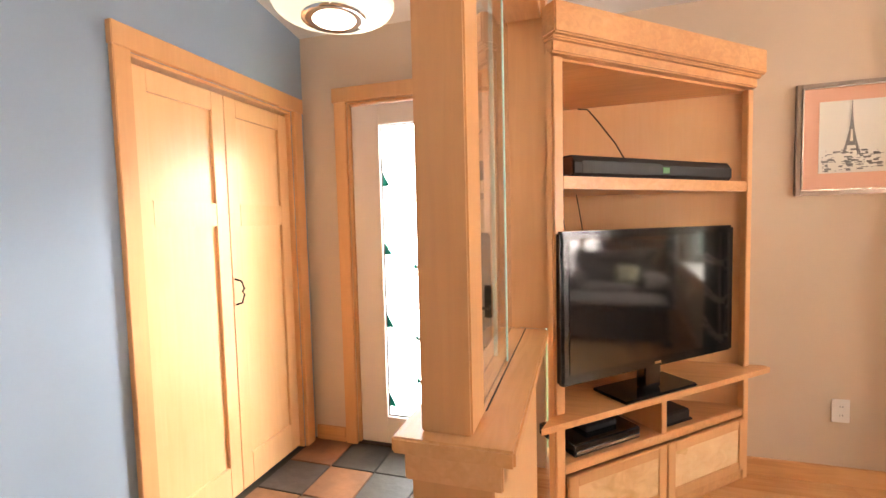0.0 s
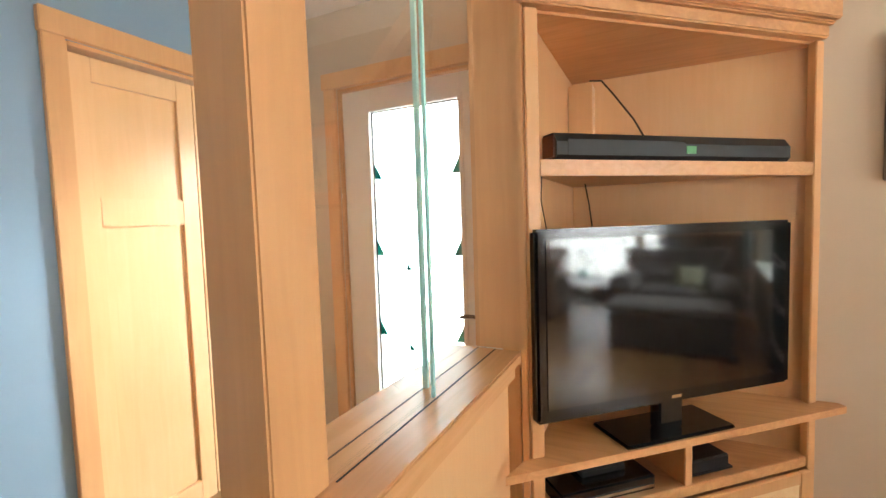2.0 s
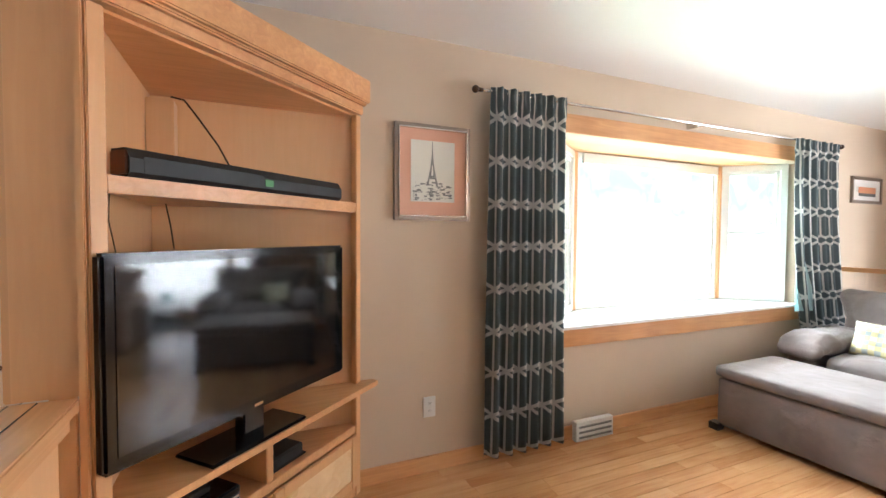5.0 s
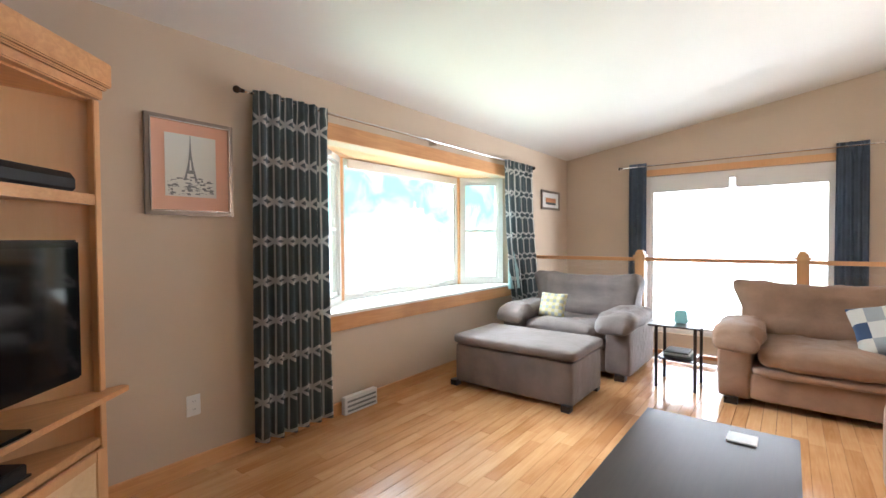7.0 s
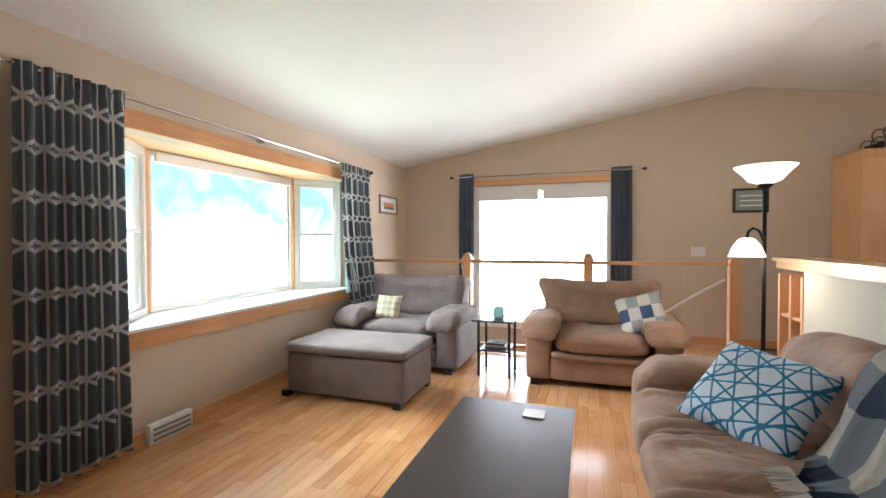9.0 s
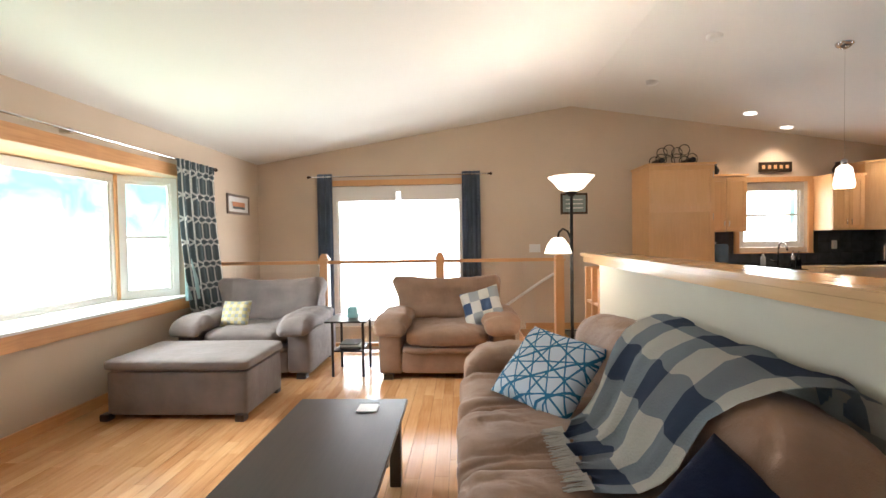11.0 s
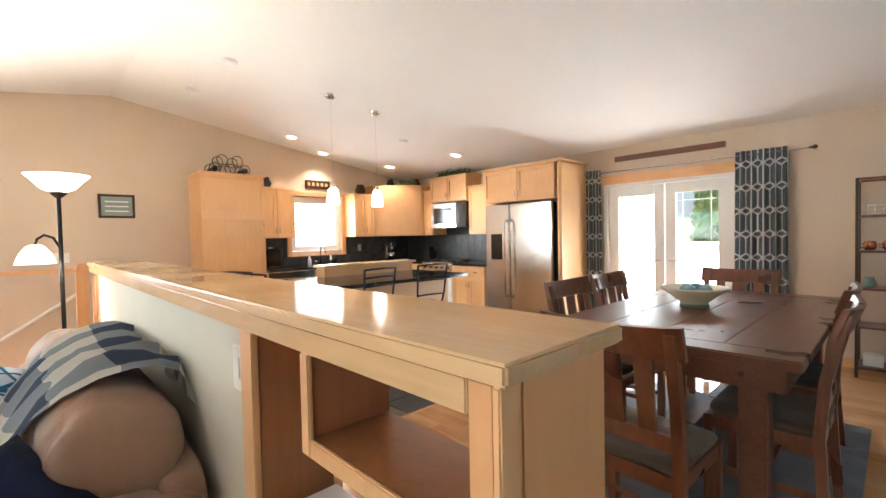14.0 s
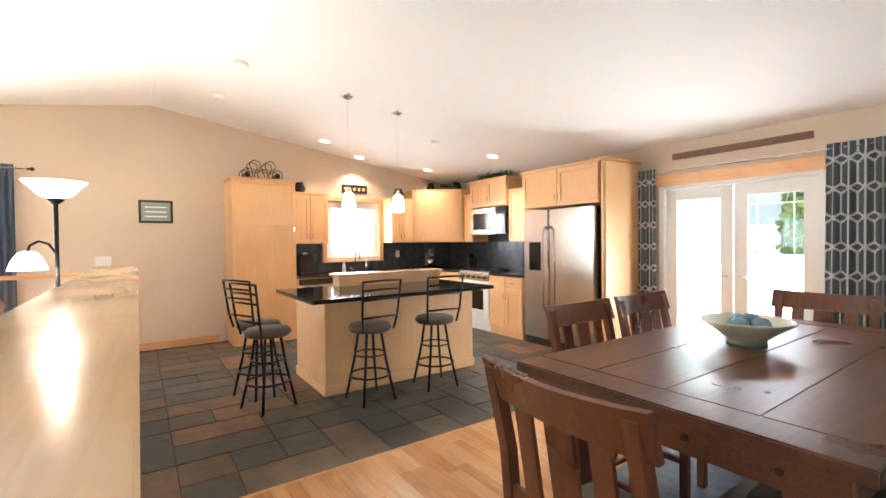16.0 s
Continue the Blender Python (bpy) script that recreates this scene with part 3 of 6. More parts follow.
# bay window
slab("bay_trim", [(5.02, 7.9, 3.90, 3.93, 2.03, 2.15), (5.02, 7.9, 3.90, 3.93, 0.63, 0.745), (7.82, 7.9, 3.905, 3.93, 0.765, 2.03), (5.02, 5.10, 3.905, 3.93, 0.765, 2.03)], maple_x, None, "maple trim round the bay window", kind="structure")
plate("window_sill_bay", [(5.02, 3.89), (7.9, 3.89), (7.82, 4.0), (7.42, 4.50), (5.62, 4.50), (5.10, 4.0)], 0.745, 0.765, white_paint, None, "white painted deep bay sill", kind="structure")
plate("bay_soffit", [(5.10, 4.08), (7.82, 4.08), (7.42, 4.50), (5.62, 4.50)], 2.03, 2.07, maple_x, None, "pale wooden bay soffit", kind="structure")
plate("bay_base", [(5.10, 4.08), (7.82, 4.08), (7.42, 4.50), (5.62, 4.50)], 0.55, 0.744, white_paint, kind="structure")
bay = thing("window_bay", (6.42, 4.4, 0.77), "white framed bay window with a big fixed centre pane", "bay window", kind="structure")


def window_unit(parent, p0, p1, z0, z1, sash, material=white_paint, wood_mat=None, w=0.055):
    """A glazed unit between two plan points, with a meeting rail when sash is set."""
    p0, p1 = Vector((*p0, 0)), Vector((*p1, 0))
    d = p1 - p0
    L, ang = d.length, math.atan2(d.y, d.x)
    m = Matrix.Translation(p0) @ Matrix.Rotation(ang, 4, "Z")

    def put(name, dims, mt, par, lab=""):
        bm = bmesh.new()
        for q in dims:
            box(bm, *q, bevel=0.002)
        bm.transform(m)
        return part(name, bm, mt, par, lab)
    fr = put("window_frame", [(0, w, -0.04, 0.04, z0, z1), (L - w, L, -0.04, 0.04, z0, z1), (w, L - w, -0.04, 0.04, z0, z0 + w), (w, L - w, -0.04, 0.04, z1 - w, z1)], wood_mat or material, parent)
    rails = [(w, w + 0.03, -0.02, 0.02, z0 + w, z1 - w), (L - w - 0.03, L - w, -0.02, 0.02, z0 + w, z1 - w), (w + 0.03, L - w - 0.03, -0.02, 0.02, z0 + w, z0 + w + 0.03), (w + 0.03, L - w - 0.03, -0.02, 0.02, z1 - w - 0.03, z1 - w)]
    if sash:
        rails.append((w + 0.03, L - w - 0.03, -0.02, 0.02, (z0 + z1) / 2 - 0.015, (z0 + z1) / 2 + 0.015))
    put("sash", rails, material, fr)
    g = put("pane", [(w + 0.03, L - w - 0.03, -0.003, 0.003, z0 + w + 0.03, z1 - w - 0.03)], pane_mat, fr)
    g.visible_shadow = False
    return fr


window_unit(bay, (5.66, 4.44), (7.38, 4.44), 0.767, 2.028, False, w=0.025)
window_unit(bay, (7.42, 4.42), (7.80, 4.04), 0.767, 2.028, True)
window_unit(bay, (5.12, 4.04), (5.62, 4.42), 0.767, 2.028, True)
slab("post", (7.375, 7.43, 4.38, 4.46, 0.767, 2.028), maple, bay, "maple mullion post")
slab("post", (5.61, 5.665, 4.38, 4.46, 0.767, 2.028), maple, bay, "maple mullion post")
slab("blind", (5.72, 7.32, 4.37, 4.40, 1.94, 2.02), white_plastic, bay, "raised white blind")

# gable window
gw = thing("window_gable", (9.55, 1.85, 0.05), "tall maple framed window above the stairs with white blinds raised", "window", kind="structure")
window_unit(gw, (9.58, 0.885), (9.58, 2.825), 0.055, 2.115, False)
slab("casing", [(9.485, 9.51, 0.81, 0.88, 0.0, 2.12), (9.485, 9.51, 2.83, 2.90, 0.0, 2.12), (9.48, 9.51, 0.80, 2.91, 2.12, 2.20)], maple, gw)
for y in (0.93, 1.88):
    slab("blind", (9.535, 9.56, y, y + 0.89, 1.90, 2.09), white_plastic, gw, "raised white blind", bevel=0.01)
kw = thing("window_kitchen", (9.55, -3.45, 1.13), "small maple framed kitchen window with a sash and a raised blind", "window", kind="structure")
window_unit(kw, (9.58, -3.90), (9.58, -3.0), 1.135, 2.045, True)
slab("casing", [(9.485, 9.51, -3.99, -3.92, 1.06, 2.05), (9.485, 9.51, -2.98, -2.91, 1.06, 2.05), (9.48, 9.51, -3.99, -2.91, 2.05, 2.12), (9.47, 9.51, -3.99, -2.91, 1.05, 1.06)], maple, kw)
slab("blind", (9.53, 9.56, -3.88, -3.02, 1.93, 2.04), white_plastic, kw, "raised white blind", bevel=0.01)

# patio doors
slab("patio_head_trim", [(3.76, 5.44, -5.45, -5.42, 1.97, 2.09)], maple_x, None, "maple head trim over the patio doors", kind="structure")
slab("patio_frame", [(3.84, 3.90, -5.58, -5.44, 0, 1.97), (5.30, 5.36, -5.58, -5.44, 0, 1.97), (3.90, 5.30, -5.58, -5.44, 1.93, 1.97)], white_paint, kind="structure")
pd = thing("door_patio", (4.6, -5.5, 0), "pair of closed white glazed patio doors with thin glazing bars", "patio door", kind="structure")
for x0, x1, hx in ((3.905, 4.595, 4.54), (4.605, 5.295, 4.66)):
    w = 0.12
    lf = slab("door_leaf", [(x0, x0 + w, -5.53, -5.485, 0.01, 1.925), (x1 - w, x1, -5.53, -5.485, 0.01, 1.925), (x0 + w, x1 - w, -5.53, -5.485, 0.01, 0.25), (x0 + w, x1 - w, -5.53, -5.485, 1.80, 1.925)], white_paint, pd)
    pane("pane", (x0 + w, x1 - w, -5.512, -5.506, 0.25, 1.80), lf)
    slab("glazing_bar", [(x0 + w + 0.07, x0 + w + 0.08, -5.505, -5.50, 0.25, 1.80), (x1 - w - 0.08, x1 - w - 0.07, -5.505, -5.50, 0.25, 1.80), (x0 + w, x1 - w, -5.50, -5.495, 1.70, 1.71), (x0 + w, x1 - w, -5.50, -5.495, 0.34, 0.35)], steel, lf, bevel=0)
    tube("door_handle", [(hx, -5.485, 0.98), (hx, -5.44, 0.98), (hx + (0.10 if hx > 4.6 else -0.10), -5.435, 0.98)], 0.009, chrome, lf)

# outside
slab("ground", (-60, 80, -70, 70, -1.95, -1.85), grass, None, "bright green lawn", kind="structure", bevel=0)
slab("deck", (2.5, 7.0, -8.6, -5.62, -0.25, -0.06), deck_mat, None, "weathered grey deck", kind="structure", bevel=0)
# Daylight on the garden is put into these two sheets as emission.
slab("backdrop_north", (-12, 30, 14.0, 14.1, -1.85, 9), garden_glow, None, "glowing backdrop sheet coloured as a pale sunlit garden", kind="structure", bevel=0)
slab("backdrop_south", (-14, 26, -10.1, -10.0, -1.85, 9), garden_glow, None, "glowing backdrop sheet coloured as a pale sunlit garden", kind="structure", bevel=0)
house = thing("neighbour_house", (5.45, -9.0, -1.85), "white walled neighbouring house with a blue grey roof", "house")
slab("wall", (4.95, 5.85, -9.8, -9.4, -1.84, 1.62), white_paint, house)
bm = bmesh.new()
prism(bm, [(4.85, 0), (5.95, 0), (5.8, 1.3), (5.0, 1.3)], 0, 0.8)
bm.transform(Matrix.Translation((0, -9.1, 1.61)) @ rot(90))
part("roof", bm, roof_mat, house)
random.seed(11)


def tree(x, y, h, spread):
    t = thing("tree", (x, y, -1.85), "leafy garden tree with a forked trunk", "tree", "trees outside")
    bm = bmesh.new()
    rod(bm, (x, y, -1.85), (x + 0.1, y, -1.85 + h * 0.45), 0.22, 0.13)
    tips = []
    for k in range(6):
        a = k * 1.05
        tip = (x + spread * 0.6 * math.cos(a), y + spread * 0.6 * math.sin(a), -1.85 + h * (0.7 + 0.1 * (k % 3)))
        rod(bm, (x + 0.1, y, -1.85 + h * 0.4), tip, 0.10, 0.03, 8)
        tips.append(tip)
    part("trunk", bm, bark, t)
    verts, faces = [], []
    for k in range(2600):
        c = random.choice(tips)
        p = Vector(c) + Vector((random.gauss(0, spread * 0.3), random.gauss(0, spread * 0.3), random.gauss(0, h * 0.1)))
        q = Euler((random.random() * 6, random.random() * 6, random.random() * 6)).to_matrix()
        i = len(verts)
        verts += [p + q @ Vector(v) * 0.13 for v in ((-1, -0.6, 0), (1, -0.6, 0), (1, 0.6, 0), (-1, 0.6, 0))]
        faces.append((i, i + 1, i + 2, i + 3))
    me = bpy.data.meshes.new("crown")
    me.from_pydata(verts, [], faces)
    me.materials.append(leaf)
    ob = new("crown", me)
    ob.parent = t
    ob.location = (-x, -y, 1.85)


tree(4.70, -8.6, 5.0, 0.32)

# ---- half wall with glass beside the entry ----
slab("wall_half", (2.655, 2.815, 2.16, 3.06, 0, 0.895), maple_pale, None, "maple panelled half wall", kind="structure")
slab("half_wall_cap", (2.615, 2.865, 2.105, 3.06, 0.895, 0.93), maple_y, None, "maple cap on the half wall", kind="structure", bevel=0.005)
slab("half_wall_trim", [(2.64, 2.655, 2.13, 3.06, 0.84, 0.895), (2.815, 2.84, 2.13, 3.06, 0.84, 0.895), (2.64, 2.84, 2.115, 2.16, 0.84, 0.895)], maple_y, kind="structure")
slab("half_wall_end", (2.65, 2.82, 2.13, 2.16, 0, 0.84), maple, kind="structure")
post = thing("square_post", (2.722, 2.2, 0.93), "square maple post standing on the half wall", "post")
slab("post_shaft", (2.668, 2.776, 2.142, 2.258, 0.93, 2.46), maple, post, bevel=0.004)
slab("header_beam", (2.66, 2.85, 2.258, 3.02, 2.10, 2.24), maple_y, None, "maple header beam", kind="structure")
for nm, dims, edge in (("glass_screen", (2.762, 2.770, 2.20, 2.63, 0.915, 2.10), (2.760, 2.772, 2.628, 2.638, 0.932, 2.10)), ("glass_screen", (2.716, 2.724, 2.68, 3.12, 0.915, 2.10), (2.714, 2.726, 2.672, 2.682, 0.932, 2.10))):
    g = thing(nm, (dims[0], dims[2], 0.93), "clear glass screen with rough green edge on the half wall", "glass screen", "glass screens")
    pane("pane", dims, g)
    slab("glass_edge", edge, edge_mat, g, "rough green glass edge", bevel=0)
slab("cabinet_side_facing", [(2.70, 2.864, 3.062, 3.69, 0.931, 2.24)], maple, None, "reddish maple boards closing the cabinet side", kind="structure")
for x in (2.776, 2.712):
    slab("cap_groove", (x, x + 0.003, 2.27, 3.05, 0.930, 0.9315), black_matt, kind="structure", bevel=0)

# ---- corner television cabinet ----
A, B, C = Vector((2.885, 3.055)), Vector((3.80, 3.885)), Vector((2.885, 3.925))
U = (B - A).normalized()
TV_M = Matrix.Translation((A.x, A.y, 0)) @ Matrix.Rotation(math.atan2(U.y, U.x), 4, "Z")
TVL = (B - A).length


def tvp(name, dims, material, parent, label="", bevel=0.003):
    bm = bmesh.new()
    for d in (dims if isinstance(dims[0], (tuple, list)) else [dims]):
        box(bm, *d, bevel=bevel)
    bm.transform(TV_M)
    return part(name, bm, material, parent, label)


unit = thing("corner_cabinet", (3.2, 3.6, 0), "maple corner television cabinet with open shelves above two figured doors", "television cabinet")
slab("side_panel", (2.865, 2.885, 3.04, 3.925, 0, 2.0), maple, unit)
slab("back_panel", (2.886, 3.80, 3.905, 3.925, 0, 2.0), maple_pale, unit)
tri_pts = [(A.x + 0.002, A.y + 0.02), (B.x - 0.02, B.y - 0.002), (B.x - 0.03, 3.904), (2.887, 3.904)]
for nm, z0, z1 in (("top_board", 1.965, 1.985), ("shelf", 1.485, 1.52), ("lower_shelf", 0.345, 0.37), ("bottom_board", 0.06, 0.08)):
    plate(nm, tri_pts, z0, z1, maple_x, unit)
plate("ledge", [(A.x + 0.02 - 0.06, A.y - 0.13), (B.x + 0.10, B.y - 0.01), (B.x + 0.08, 3.904), (2.887, 3.904), (2.887, 3.1)], 0.562, 0.588, maple_x, unit)
tvp("stile", [(0, 0.045, -0.012, 0.02, 0, 0.56), (0, 0.045, -0.012, 0.02, 0.59, 1.97)], maple, unit)
tvp("stile", [(TVL - 0.04, TVL, -0.012, 0.02, 0, 0.56), (TVL - 0.04, TVL, -0.012, 0.02, 0.59, 1.97)], maple, unit)
tvp("shelf_edge", (0.045, TVL - 0.04, -0.010, 0.02, 1.475, 1.525), maple_x, unit)
tvp("crown", [(-0.02, TVL + 0.0, -0.03, 0.02, 1.975, 2.02), (-0.03, TVL + 0.01, -0.045, 0.02, 2.02, 2.035), (-0.03, TVL + 0.02, -0.06, 0.02, 2.035, 2.15)], maple_x, unit, bevel=0.006)
tvp("rail", [(0.045, TVL - 0.04, -0.008, 0.02, 0.335, 0.375), (0.045, TVL - 0.04, -0.008, 0.02, 0, 0.06)], maple_x, unit)
tvp("divider", [(TVL / 2 - 0.018, TVL / 2 + 0.018, -0.008, 0.3, 0.376, 0.56)], maple, unit)
for x0, x1 in ((0.05, TVL / 2 - 0.004), (TVL / 2 + 0.004, TVL - 0.045)):
    dd = tvp("door", [(x0, x0 + 0.05, -0.028, -0.010, 0.065, 0.33), (x1 - 0.05, x1, -0.028, -0.010, 0.065, 0.33), (x0 + 0.05, x1 - 0.05, -0.028, -0.010, 0.065, 0.112), (x0 + 0.05, x1 - 0.05, -0.028, -0.010, 0.283, 0.33)], maple, unit)
    tvp("door_panel", (x0 + 0.05, x1 - 0.05, -0.022, -0.014, 0.112, 0.283), burl, dd, "figured maple panel", bevel=0)
slab("corner_cleat", (2.887, 2.99, 3.80, 3.904, 1.521, 1.93), maple_pale, unit, "pale corner cover board")
tube("cable", [(2.98, 3.80, 1.94), (3.03, 3.79, 1.93), (3.08, 3.77, 1.86), (3.16, 3.74, 1.74), (3.22, 3.72, 1.62)], 0.004, bronze, unit, "dark cable", n=6)
tube("cable", [(2.92, 3.12, 1.484), (2.915, 3.13, 1.40), (2.93, 3.13, 1.31)], 0.002, bronze, unit, "dark cable", n=6)
tube("cable", [(2.97, 3.7, 1.484), (2.985, 3.7, 1.40), (3.0, 3.68, 1.30)], 0.003, bronze, unit, "dark cable", n=6)

telly = thing("television", (3.28, 3.44, 0.588), "large black flat television on a glossy black stand, switched off", "television")
tvp("casing", (0.005, 1.045, -0.045, 0.03, 0.71, 1.312), black_gloss, telly, bevel=0.01)
tvp("screen", (0.04, 1.01, -0.048, -0.0455, 0.755, 1.28), screen_mat, telly, bevel=0)
tvp("back_housing", (0.2, 0.95, 0.03, 0.07, 0.74, 1.2), black_matt, telly, bevel=0.01)
tvp("neck", (0.48, 0.58, -0.02, 0.03, 0.605, 0.72), black_gloss, telly, bevel=0.006)
tvp("stand", (0.31, 0.76, -0.07, 0.12, 0.589, 0.604), black_gloss, telly, bevel=0.006)
tvp("badge", (0.505, 0.545, -0.0475, -0.0455, 0.727, 0.738), chrome, telly, bevel=0)
bar = thing("soundbar", (3.3, 3.45, 1.526), "black soundbar with a small green display on the cabinet shelf", "soundbar")
bm = bmesh.new()
prism(bm, [(0.0, 0.014), (0.0, 0.055), (0.022, 0.085), (0.085, 0.085), (0.085, 0.0), (0.014, 0.0)], 0.11, 1.09)
bm.transform(TV_M @ Matrix.Translation((0, 0, 1.527)) @ Matrix(((0, 0, 1, 0), (1, 0, 0, 0), (0, 1, 0, 0), (0, 0, 0, 1))))
part("body", bm, black_matt, bar)
tvp("end_cap", (0.102, 0.1095, 0.004, 0.08, 1.532, 1.605), chair_wood, bar, "brown end cap", bevel=0.004)
tvp("display", (0.61, 0.65, -0.002, 0.001, 1.55, 1.575), mat("green_display", (0.05, 0.12, 0.05), 0.3, emit=(0.2, 0.7, 0.2), power=0.15), bar, bevel=0)
tvp("grille", (0.15, 0.6, -0.0015, 0.0005, 1.54, 1.59), black_matt, bar, bevel=0)
dvd = thing("disc_player", (3.1, 3.4, 0.37), "flat black disc player with a small box on top", "disc player")
tvp("body", (0.12, 0.50, 0.02, 0.26, 0.371, 0.425), black_gloss, dvd, bevel=0.006)
tvp("front_strip", (0.13, 0.49, 0.016, 0.0205, 0.385, 0.395), steel, dvd, bevel=0)
tvp("top_box", (0.24, 0.42, 0.08, 0.2, 0.426, 0.45), black_matt, dvd, bevel=0.004)
box2 = thing("network_box", (3.5, 3.8, 0.37), "small black network box", "network box")
tvp("body", (0.68, 0.86, 0.04, 0.17, 0.371, 0.425), black_matt, box2, bevel=0.006)
tvp("foot", (0.67, 0.87, 0.035, 0.18, 0.3705, 0.378), black_matt, box2, bevel=0)

pend = thing("entry_lamp", (2.25, 2.58, 1.95), "round frosted glass ceiling lamp with a bright centre", "ceiling lamp")
lathe("shade", [(0.05, 0.03), (0.12, 0.02), (0.18, 0.045), (0.19, 0.06), (0.18, 0.055), (0.12, 0.03), (0.05, 0.04)], (2.25, 2.58, 1.985), frost, pend, "frosted green glass dish")
lathe("bulb_cover", [(0.001, 0.0), (0.06, 0.004), (0.08, 0.02), (0.085, 0.035), (0.001, 0.036)], (2.25, 2.58, 1.99), can_glow, pend)
lathe("rim", [(0.085, 0.0), (0.1, 0.0), (0.1, 0.02), (0.085, 0.02)], (2.25, 2.58, 2.0), chrome, pend)
pole("stem", (2.25, 2.58, 2.025), (2.25, 2.58, roof_z(2.58)), 0.012, chrome, pend)


# ---- pictures and plates ----
def picture(name, x0, x1, z0, z1, y, label, fw=0.022, board=mat_board, inset=0.075):
    t = thing(name, ((x0 + x1) / 2, y, z0), label, "framed picture")
    slab("frame", [(x0, x0 + fw, y - 0.022, y - 0.001, z0, z1), (x1 - fw, x1, y - 0.022, y - 0.001, z0, z1), (x0 + fw, x1 - fw, y - 0.022, y - 0.001, z0, z0 + fw), (x0 + fw, x1 - fw, y - 0.022, y - 0.001, z1 - fw, z1)], frame_silver, t)
    slab("mount", (x0 + fw, x1 - fw, y - 0.010, y - 0.004, z0 + fw, z1 - fw), board, t, bevel=0)
    slab("print", (x0 + fw + inset, x1 - fw - inset, y - 0.013, y - 0.0105, z0 + fw + inset * 1.1, z1 - fw - inset * 0.9), paper, t, bevel=0)
    return t


p = picture("framed_print", 4.0, 4.46, 1.445, 1.98, 3.93, "pewter framed tower engraving with a peach mount")
bm = bmesh.new()
for k in range(26):
    z = 1.64 + k * 0.0095
    w = 0.034 * (1 - k / 26) ** 2.3 + 0.0016
    gap = 0.62 * w if k < 4 else (0.30 * w if 5 < k < 12 else 0.0)
    if gap:
        box(bm, 4.225 - w, 4.225 - gap, 3.9155, 3.9165, z, z + 0.009)
        box(bm, 4.225 + gap, 4.225 + w, 3.9155, 3.9165, z, z + 0.009)
    else:
        box(bm, 4.225 - w, 4.225 + w, 3.9155, 3.9165, z, z + 0.009)
part("engraving", bm, ink, p)
slab("fillet", [(4.0225, 4.0275, 3.9, 3.92, 1.4675, 1.9575), (4.4325, 4.4375, 3.9, 3.92, 1.4675, 1.9575), (4.0275, 4.4325, 3.9, 3.92, 1.4675, 1.4725), (4.0275, 4.4325, 3.9, 3.92, 1.9525, 1.9575)], steel, p, "pale inner fillet", bevel=0)
bm = bmesh.new()
random.seed(2)
for k in range(110):
    x, z = 4.105 + random.random() * 0.23, 1.555 + random.random() * 0.10
    w = random.random() * 0.03
    box(bm, x, min(x + w, 4.35), 3.9157, 3.9167, z, z + random.random() * 0.008 + 0.001)
part("engraving_foreground", bm, ink, p)
p = picture("framed_print", 8.62, 9.20, 1.70, 1.96, 3.93, "small white framed sunset print", 0.03, white_plastic, 0.07)
slab("image", (8.75, 9.07, 3.914, 3.9165, 1.80, 1.86), mat("sunset_orange", (0.6, 0.25, 0.12), 0.6), p, bevel=0)
slab("image", (8.75, 9.07, 3.9135, 3.914, 1.77, 1.80), ink_dark, p, bevel=0)


def wall_plate(name, m, label, w=0.075, h=0.118, sockets=True):
    t = thing(name, m.translation, label, "wall plate", "wall plates")
    off = m.copy()
    bm = bmesh.new()
    box(bm, -w / 2, w / 2, -0.006, -0.0005, -h / 2, h / 2, 0.002)
    bm.transform(off)
    f = part("plate", bm, white_plastic, t)
    for k in ((-0.022, 0.022) if sockets else (0,)):
        bm = bmesh.new()
        box(bm, -0.016, 0.016, -0.0085, -0.006, k - (0.014 if sockets else 0.03), k + (0.014 if sockets else 0.03), 0.002)
        bm.transform(off)
        s = part("socket" if sockets else "rocker", bm, white_paint, t)
        if sockets:
            bm = bmesh.new()
            for q in (-0.006, 0.005):
                box(bm, q, q + 0.002, -0.0092, -0.0084, k - 0.003, k + 0.005)
            bm.transform(off)
            part("slot", bm, black_matt, s)


wall_plate("wall_outlet", pose(4.22, 3.93, 0.375), "white double wall outlet on the tan wall")
wall_plate("wall_switch", pose(9.51, -0.12, 1.17, 0, 0, -90), "white wide switch plate on the gable wall", 0.16, 0.118, False)
wall_plate("wall_switch", pose(3.855, -0.195, 0.985, 0, 0, 180), "white switch plate on the bar front", 0.07, 0.125, False)
pl = thing("plaque", (9.5, -0.68, 1.66), "dark framed sign with three lines of small lettering", "sign")
slab("frame", (9.485, 9.509, -0.87, -0.49, 1.65, 1.95), bronze, pl)
slab("face", (9.481, 9.4845, -0.84, -0.52, 1.68, 1.92), mat("sage_face", (0.25, 0.30, 0.27), 0.6), pl, bevel=0)
for k in range(3):
    slab("lettering", (9.479, 9.4805, -0.80, -0.56, 1.73 + k * 0.06, 1.745 + k * 0.06), white_plastic, pl, bevel=0)
fr = thing("floor_register", (5.38, 3.88, 0), "white metal floor register", "floor vent")
slab("grille_frame", (5.24, 5.56, 3.86, 3.905, 0.0, 0.13), white_plastic, fr)
for k in range(3):
    slab("slat", (5.26, 5.54, 3.852, 3.86, 0.02 + k * 0.035, 0.035 + k * 0.035), ink, fr)


